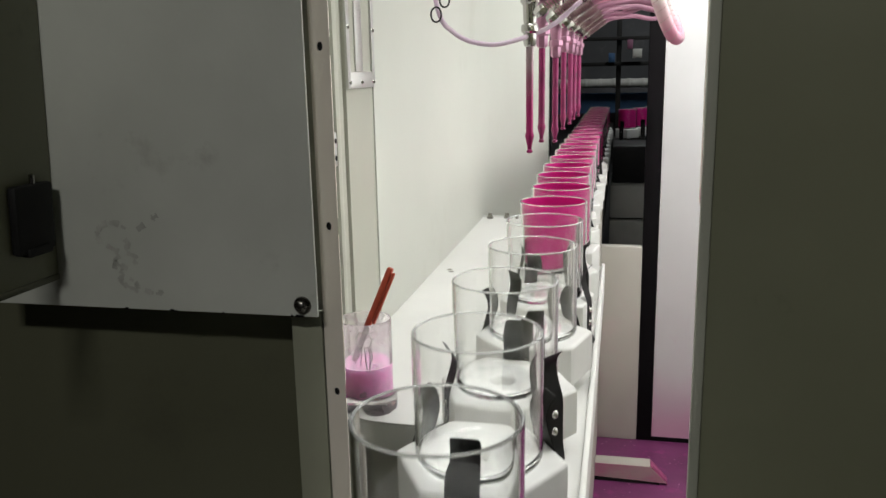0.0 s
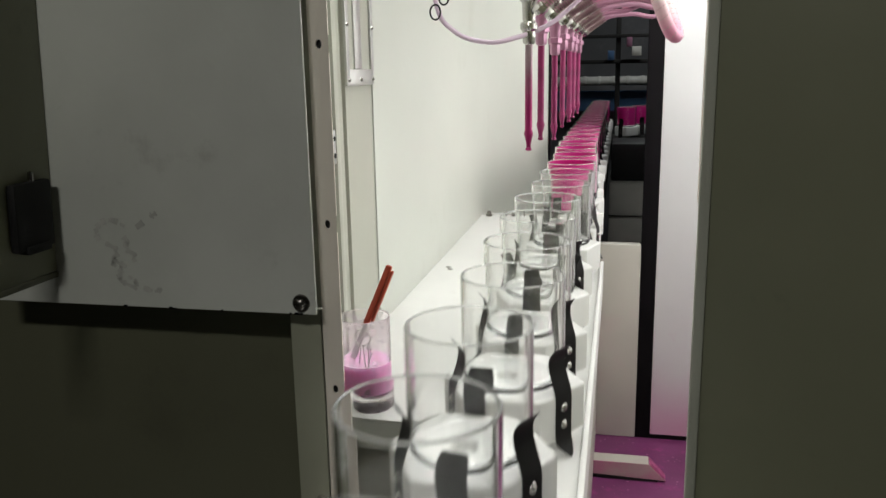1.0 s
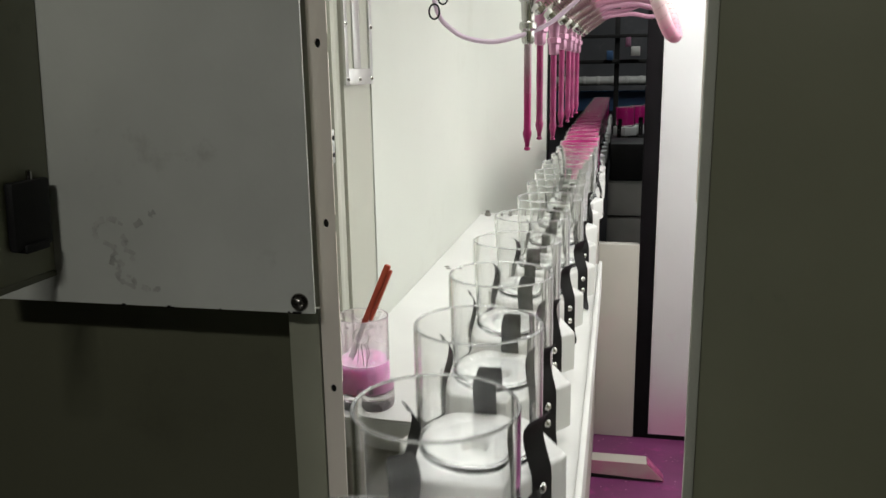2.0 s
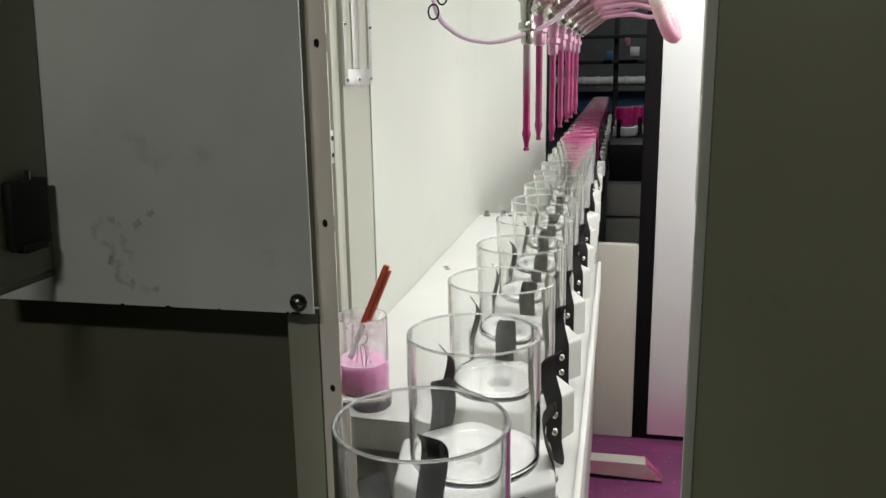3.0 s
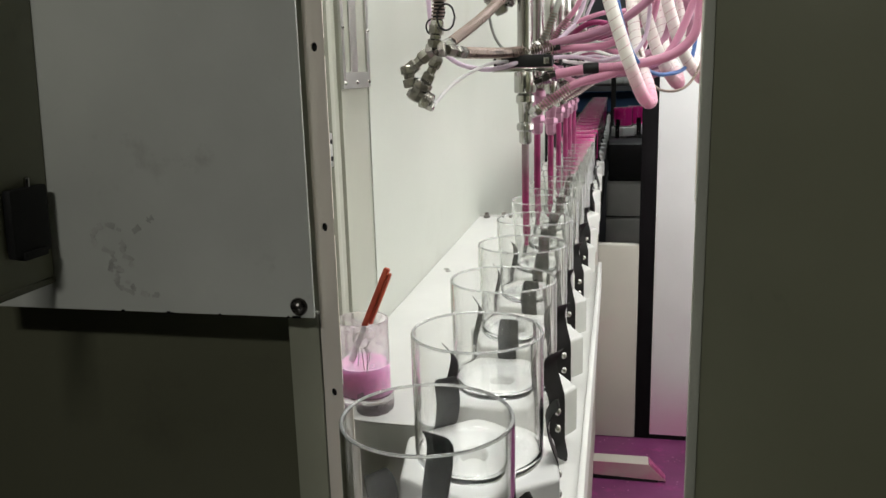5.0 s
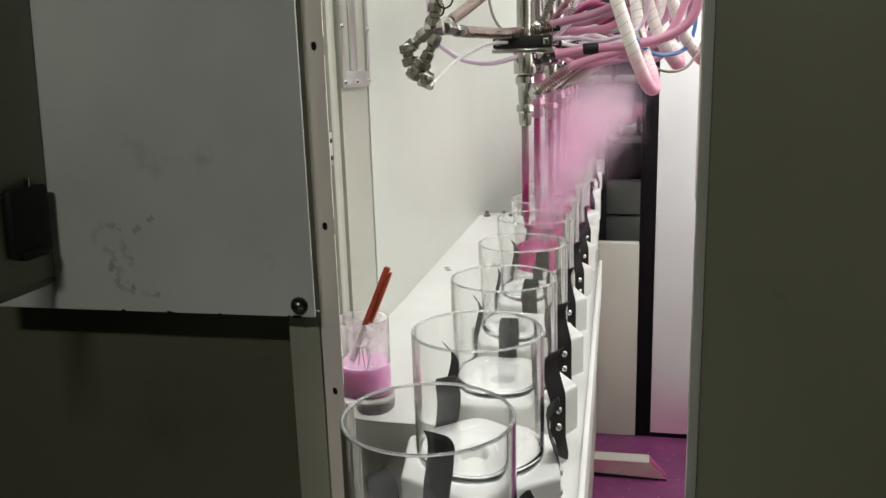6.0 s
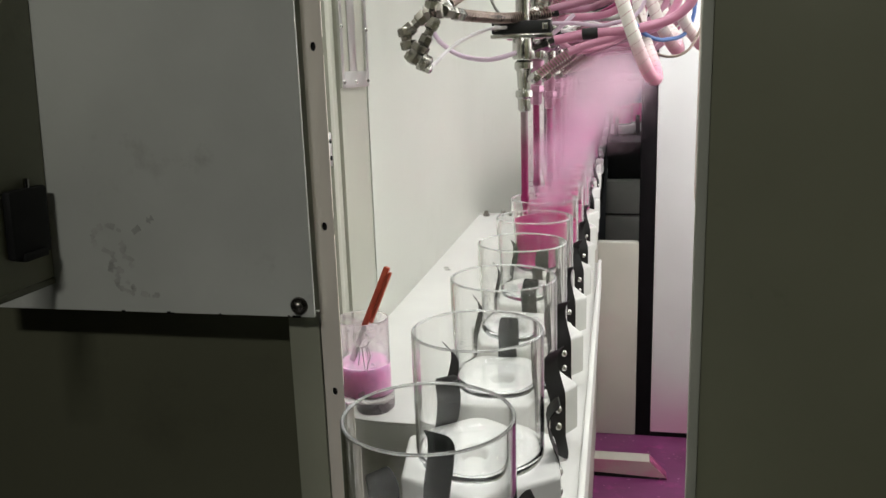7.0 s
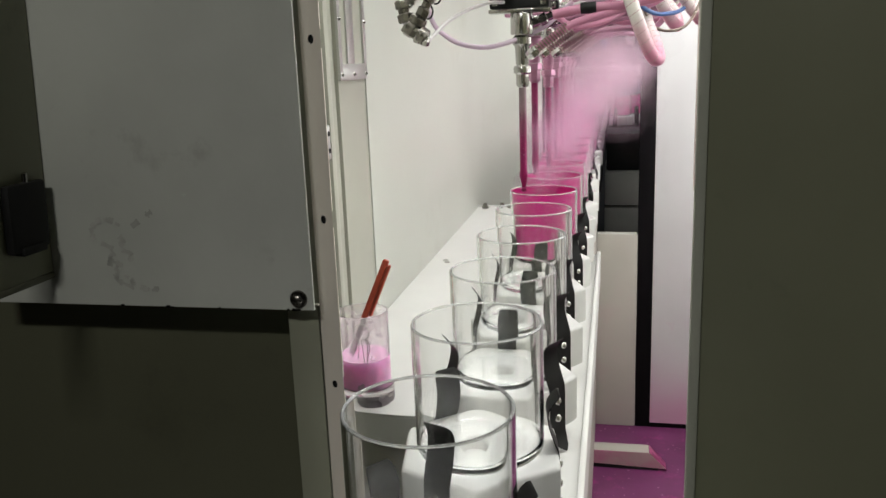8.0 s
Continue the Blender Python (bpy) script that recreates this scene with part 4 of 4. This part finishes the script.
for i, (x, y) in enumerate(GUNS):
    u = [hr.uniform(-1, 1) if i else 0.0 for _ in range(12)]
    hose("supply_hose", "pink stained paint hose rising from a spray gun",
         [(x + 0.045, y - 0.002, 1.176), (x + 0.09, y - 0.005, 1.183), (x + 0.15, y + 0.03 * u[0], 1.186 + 0.012 * u[1]), (x + 0.215 + 0.02 * u[2], y + 0.04 * u[3], 1.205 + 0.02 * u[4]),
          (x + 0.240 + 0.015 * u[5], y + 0.05 * u[6], 1.255 + 0.02 * u[7]), (x + 0.228 + 0.04 * u[8], y + 0.05 * u[9], 1.38)],
         0.0068, ("tube_pink", "tube_mauve", "tube_pink", "wrapped")[i % 4])
    hose("fluid_hose", "mauve paint hose with a spring sleeve at the gun",
         [(x + 0.018, y - 0.012, 1.126), (x + 0.04, y - 0.014, 1.142), (x + 0.075, y - 0.012, 1.163), (x + 0.13, y + 0.03 * u[1], 1.178 + 0.01 * u[3]), (x + 0.2, y + 0.03 + 0.05 * u[5], 1.20 + 0.03 * u[6]), (x + 0.25 + 0.04 * u[2], y + 0.05, 1.31)],
         0.0056, "tube_mauve" if i else "tube_pink", sleeve=(0.04, 0.36))
    hose("air_hose", "mauve air hose crossing behind the guns",
         [(x - 0.02, y + 0.018, 1.209), (x + 0.05, y + 0.02, 1.222 + 0.008 * u[4]), (x + 0.13, y + 0.015 + 0.04 * u[0], 1.245 + 0.02 * u[8]), (x + 0.20 + 0.03 * u[9], y + 0.03 * u[10], 1.31), (x + 0.21 + 0.04 * u[11], y, 1.42)],
         0.0060, ("tube_mauve", "tube_pink", "tube_grey")[i % 3], sleeve=(0.0, 0.22))
    hose("thin_hose", "thin pale pink hose between the guns",
         [(x + 0.02, y, 1.20), (x + 0.07, y + 0.03, 1.20 + 0.015 * u[7]), (x + 0.12, y + 0.05 * u[2], 1.195 + 0.01 * u[9]), (x + 0.17, y + 0.02, 1.23), (x + 0.17 + 0.03 * u[6], y, 1.40)],
         0.0030, hr.choice(("tube_white", "tube_lilac", "tube_pink")))
    hose("rising_hose", "narrow hose rising steeply beside a spray gun",
         [(x + 0.016, y + 0.012, 1.215), (x + 0.035 + 0.01 * u[1], y + 0.014, 1.245), (x + 0.050 + 0.03 * u[3], y + 0.02, 1.30), (x + 0.060 + 0.05 * u[5], y + 0.02, 1.42)],
         0.0042, ("tube_grey", "tube_pink", "tube_lilac", "dirty")[i % 4], sleeve=(0.0, 0.5))
    band = thing("hose_band", "black tape band round a hose", "band", turned(lathe([(0.0070, -0.011), (0.0078, -0.010), (0.0078, 0.010), (0.0070, 0.011)], 14, True),
                 Matrix.Translation((x + 0.094, y - 0.0048, 1.1834)) @ Matrix.Rotation(radians(88), 4, "Y")), M["black"])
    RIDING.append((band, Matrix.Identity(4), 1.0, 0.0))

# tangled lines between the rack and the side of the booth
for k in range(12):
    y, z = hr.uniform(0.85, 1.75), hr.uniform(1.19, 1.27)
    hose("tangled_hose", "paint stained hose in the tangle behind the guns",
         [(hr.uniform(-0.01, 0.04), y, z), (0.07 + hr.uniform(-0.02, 0.02), y + hr.uniform(-0.05, 0.05), z + hr.uniform(-0.03, 0.03)), (0.14, y + hr.uniform(-0.08, 0.05), z + hr.uniform(-0.02, 0.05)), (0.2 + hr.uniform(-0.03, 0.03), y - 0.05, 1.40)],
         hr.choice((0.003, 0.0045, 0.006)), hr.choice(("tube_mauve", "pinkmetal", "tube_pink", "tube_lilac", "dirty", "pinkmetal")))
# three wrapped hoses hanging in loops
for k, (x, y) in enumerate(((0.101, 0.70), (0.149, 0.86), (0.184, 0.86))):
    top, low = 1.42, (1.140, 1.157, 1.163)[k]
    hose("wrapped_hose", "spiral wrapped hose stained pink hanging in a loop",
         [(x - 0.045, y, top), (x - 0.02, y - 0.01, 1.30), (x + 0.008, y - 0.012, 1.21), (x + 0.032, y, low + 0.01), (x + 0.044, y + 0.02, low), (x + 0.042, y + 0.06, low + 0.02), (x + 0.024, y + 0.13, 1.23), (x + 0.005, y + 0.19, 1.42)],
         0.0088, "wrapped", wrap="wrap", ride=(0.6, 1.0, 1.0)[k], swing=(0.18, 0.0, 0.0)[k])
hose("blue_hose", "thin blue air hose among the pink ones", [(0.085, 0.72, 1.36), (0.105, 0.74, 1.25), (0.13, 0.78, 1.19), (0.17, 0.82, 1.172), (0.21, 0.86, 1.20), (0.215, 0.86, 1.34)], 0.003, "tube_blue")
hose("orange_hose", "thin orange cable among the hoses", [(0.13, 0.80, 1.21), (0.155, 0.80, 1.155), (0.20, 0.82, 1.155), (0.23, 0.84, 1.21)], 0.002, "brass")
hose("grey_cable", "grey cable looping above the first gun", [(-0.09, 0.80, 1.34), (-0.078, 0.80, 1.24), (-0.05, 0.80, 1.205), (-0.03, 0.80, 1.20)], 0.002, "tube_grey")
hose("white_hose", "thin white hose from the valve to the first gun", [(-0.124, 0.592, 1.143), (-0.105, 0.66, 1.172), (-0.075, 0.74, 1.193), (-0.05, 0.775, 1.196)], 0.0024, "tube_white")
hose("lilac_hose", "lilac plastic hose hanging in an open loop", [(-0.165, 0.75, 1.40), (-0.158, 0.75, 1.25), (-0.130, 0.75, 1.205), (-0.085, 0.755, 1.190), (-0.045, 0.77, 1.196), (0.0, 0.80, 1.215), (0.04, 0.83, 1.25)], 0.0034, "tube_lilac", ride=0.25)

# valve cluster hanging beside the first gun
valve = thing("valve_cluster", "greasy metal valve cluster with pipe fittings", "valve", None, at=pose(0, 0, 0))


def fitting(a, b, r, name="fitting", m="dirty", seg=6):
    a, b = Vector(a), Vector(b)
    d = b - a
    n = d.length
    bm = lathe([(0, 0), (r * 0.8, 0), (r, n * 0.06), (r, n * 0.36), (r * 0.72, n * 0.42), (r * 0.72, n * 0.58), (r, n * 0.64), (r, n * 0.94), (r * 0.8, n), (0, n)], seg)
    return part(name, turned(bm, Matrix.Translation(a) @ d.to_track_quat("Z", "Y").to_matrix().to_4x4()), M[m], valve)


VY, VX = 0.60, 0.031
fitting((-0.163 + VX, VY, 1.209), (-0.138 + VX, VY, 1.2115), 0.0105, "tee")
fitting((-0.153 + VX, VY, 1.212), (-0.149 + VX, VY, 1.241), 0.0098, "riser")
fitting((-0.137 + VX, VY, 1.211), (-0.094, VY + 0.035, 1.2075), 0.0084, "elbow")
fitting((-0.160 + VX, VY, 1.208), (-0.187 + VX, VY - 0.002, 1.186), 0.0092, "arm")
fitting((-0.188 + VX, VY - 0.003, 1.193), (-0.183 + VX, VY - 0.003, 1.166), 0.0098, "arm")
fitting((-0.148 + VX, VY, 1.203), (-0.166 + VX, VY - 0.002, 1.169), 0.0086, "arm")
fitting((-0.166 + VX, VY - 0.004, 1.173), (-0.180 + VX, VY - 0.004, 1.150), 0.0125, "valve_body", seg=16)
fitting((-0.182 + VX, VY - 0.006, 1.162), (-0.157 + VX, VY - 0.006, 1.146), 0.0108, "valve_body", seg=16)
fitting((-0.172 + VX, VY - 0.008, 1.148), (-0.154 + VX, VY - 0.008, 1.141), 0.0068, "nipple", "chrome")
RIDING.append((valve, Matrix.Identity(4), 1.0, 0.0))
hose("riser_hose", "spring sleeved hose rising from the valve cluster", [(-0.118, VY, 1.241), (-0.114, VY, 1.27), (-0.110, VY, 1.33), (-0.107, VY, 1.44)], 0.0066, "dark", sleeve=(0.1, 0.95))
hose("diagonal_hose", "spring sleeved hose running up to the gun rack", [(-0.109, VY + 0.02, 1.217), (-0.085, VY + 0.08, 1.244), (-0.06, VY + 0.14, 1.276), (-0.035, VY + 0.2, 1.315)], 0.0052, "dark", sleeve=(0.06, 0.95))
hose("cross_hose", "spring sleeved hose from the valve to the first gun", [(-0.094, VY + 0.035, 1.2075), (-0.075, VY + 0.09, 1.2075), (-0.05, VY + 0.155, 1.208), (-0.028, 0.803, 1.21), (0.02, 0.805, 1.216)], 0.0056, "dark", sleeve=(0.05, 0.95))
for x, z, r in ((-0.104, 1.249, 0.011), (-0.136, 1.298, 0.010), (-0.105, 1.289, 0.009)):
    o = thing("cable_loop", "small black cable loop tied to the hose", "cable", tube([(x + r * math.cos(a), VY - 0.012, z + 1.4 * r * math.sin(a)) for a in [2 * math.pi * k / 8 for k in range(9)]], 0.0012, 6, 5), M["black"])
    RIDING.append((o, Matrix.Identity(4), 1.0, 0.0))
for x, z, r in ((-0.156, 1.251, 0.0075), (-0.1435, 1.270, 0.007)):
    o = thing("cable_loop", "small black cable loop hanging at the lilac hose", "cable", tube([(x + r * math.cos(a), 0.74, z + 1.35 * r * math.sin(a)) for a in [2 * math.pi * k / 8 for k in range(9)]], 0.0013, 6, 5), M["black"])
    RIDING.append((o, Matrix.Identity(4), 0.12, 0.0))
rack = thing("gun_rack", "steel rack bar carrying the seven spray guns", "rack", boxes((-0.05, 0.05, 0.70, 1.80, 1.50, 1.53), bevel=0.003), M["dirty"])
RIDING.append((rack, Matrix.Identity(4), 1.0, 0.0))
mast = thing("rack_mast", "steel mast of the gun rack under the booth ceiling", "mast", boxes((-0.02, 0.02, 1.2, 1.25, 1.531, 1.98), bevel=0.003), M["steel"])
RIDING.append((mast, Matrix.Identity(4), 1.0, 0.0))

# ---- paint mist: clouds of many faint puffs ----
def cloud(name, n, seed, spot, size, material):
    """One mesh of overlapping uneven puffs."""
    r = random.Random(seed)
    base = bmesh.new()
    bmesh.ops.create_icosphere(base, subdivisions=2, radius=1.0)
    vs = np.array([v.co[:] for v in base.verts])
    fs = np.array([[v.index for v in f.verts] for f in base.faces])
    base.free()
    verts, faces = [], []
    for k in range(n):
        c, s = spot(r)
        s *= size * r.uniform(0.6, 1.5)
        q = vs * (s * r.uniform(0.8, 1.2), s * r.uniform(0.8, 1.4), s * r.uniform(0.7, 1.2)) * (1 + 0.12 * np.sin(vs[:, [1, 2, 0]] * 3.1 + k))
        verts.append(q + np.array(c))
        faces.append(fs + k * len(vs))
    me = bpy.data.meshes.new(name)
    me.from_pydata(np.concatenate(verts).tolist(), [], np.concatenate(faces).tolist())
    me.materials.append(material)
    me.shade_smooth()
    return me


def bell(r, most):
    """A chance offset that thins out softly and never passes its limit."""
    while True:
        a = r.gauss(0, 1)
        if abs(a) < most:
            return a


def plume(r):
    h = r.random() ** 1.2
    w = 0.018 + 0.026 * h
    a, b = bell(r, 2.4), bell(r, 2.4)
    return (0.002 + 0.024 * h + w * 0.6 * a, w * b, -0.075 + 0.21 * h), 0.8 + 0.7 * h


def drift(r):
    a, b, c = bell(r, 2.6), bell(r, 2.2), bell(r, 2.6)
    return (0.050 * a - 0.012, 0.15 * b, 0.052 * c + 0.014 * a + 0.012), 1.35 - 0.3 * max(abs(a), abs(c))


MISTS = []
for i, (x, y) in enumerate(GUNS):
    ob = thing("paint_mist", "pink paint mist rising from a sprayed jar", "mist", None, kind="stuff")
    part("puffs", cloud("puffs", 44, 30 + i, plume, 0.020, M["mist"]), None, ob)
    MISTS.append((ob, x * 0.3, y, "plume"))
for i in range(4):
    ob = thing("drifting_mist", "pale pink paint mist drifting to the extraction side", "mist", None, kind="stuff")
    part("puffs", cloud("puffs", 130, 60 + i, drift, 0.038, M["haze"]), None, ob)
    MISTS.append((ob, 0.045 + 0.012 * i, 1.25 + 0.18 * i, "drift"))


def motions():
    # the track runs seven pitches and comes to rest
    phase = ((0, 0.0), (0.1, 0.155), (0.2, 0.395), (0.3, 0.735), (0.4, 1.05), (0.5, 1.37), (0.6, 1.70), (0.7, 2.04), (0.8, 2.38), (0.9, 2.71), (1.0, 3.07), (1.1, 3.41),
             (1.2, 3.75), (1.3, 4.10), (1.4, 4.41), (1.5, 4.74), (1.6, 5.07), (1.7, 5.38), (2.0, 6.08), (2.3, 6.53), (2.6, 6.78), (2.8, 6.87), (2.9, 6.905), (3.0, 6.94),
             (3.1, 6.96), (3.2, 6.98), (3.4, 6.998), (3.5, 7.0), (8.0, 7.0))
    for n, ob, yaw in HOLDERS + JARS:
        walk(ob, [(t, pose(SWAY[n] + (SIDE[n] - SWAY[n]) * min(1, max(0, (t - 1.7) / 1.3)), (n + p - 7) * PITCH, RIM, 0, 0, yaw)) for t, p in phase])
    # the gun rack hangs high, dips into the jars, and rises slowly while spraying
    rise = ((0, 0.146), (3.2, 0.146), (3.3, 0.145), (3.4, 0.139), (3.5, 0.117), (3.6, 0.068), (3.7, 0.036), (3.8, 0.013), (3.9, 0.002), (4.0, -0.002), (4.2, -0.001), (4.5, 0.0), (4.7, 0.001),
            (5.2, 0.010), (5.8, 0.026), (6.0, 0.030), (6.5, 0.039), (7.0, 0.050), (7.5, 0.061), (8.0, 0.073))
    for ob, m, share, swing in RIDING:
        walk(ob, [(t, Matrix.Translation((d * swing, 0, d * share)) @ m) for t, d in rise])
    # paint climbs the glass from the foot to the rim
    for k, n, ob in COATS:
        late = 0.05 * ((n * 3) % 4)
        up = ((5.75, 6.0), (6.0, 6.6), (6.5, 7.4))[2 - k]
        drop = (-0.112, -0.0805, -0.0485)[k]
        walk(ob, [(0, pose(0, 0, drop)), (up[0] + late - 0.3, pose(0, 0, drop)), (up[1] + late, pose(0, 0, 0)), (8.0, pose(0, 0, 0))])
    # mist wells up out of the track when the guns open
    for i, (ob, x, y, sort) in enumerate(MISTS):
        if sort == "plume":
            walk(ob, [(0, pose(x - 0.07, y, 0.45)), (5.0, pose(x - 0.07, y, 0.45)), (5.7, pose(x, y, 0.72)), (6.0, pose(x, y, 0.955)), (6.6, pose(x + 0.004, y, 0.965, 0, 0, 8)), (7.3, pose(x, y, 0.97, 0, 0, 18)), (8.0, pose(x + 0.003, y, 0.985, 0, 0, 25))])
        else:
            walk(ob, [(0, pose(-0.07, y, 0.4)), (5.0, pose(-0.07, y, 0.4)), (5.75, pose(-0.02, y, 0.70)), (6.05, pose(x, y, 1.09)), (6.6, pose(x + 0.016, y, 1.12, 0, 0, 3)), (7.3, pose(x + 0.02, y, 1.125, 0, 0, -3)), (8.0, pose(x + 0.024, y, 1.13, 0, 0, 2))])


motions()
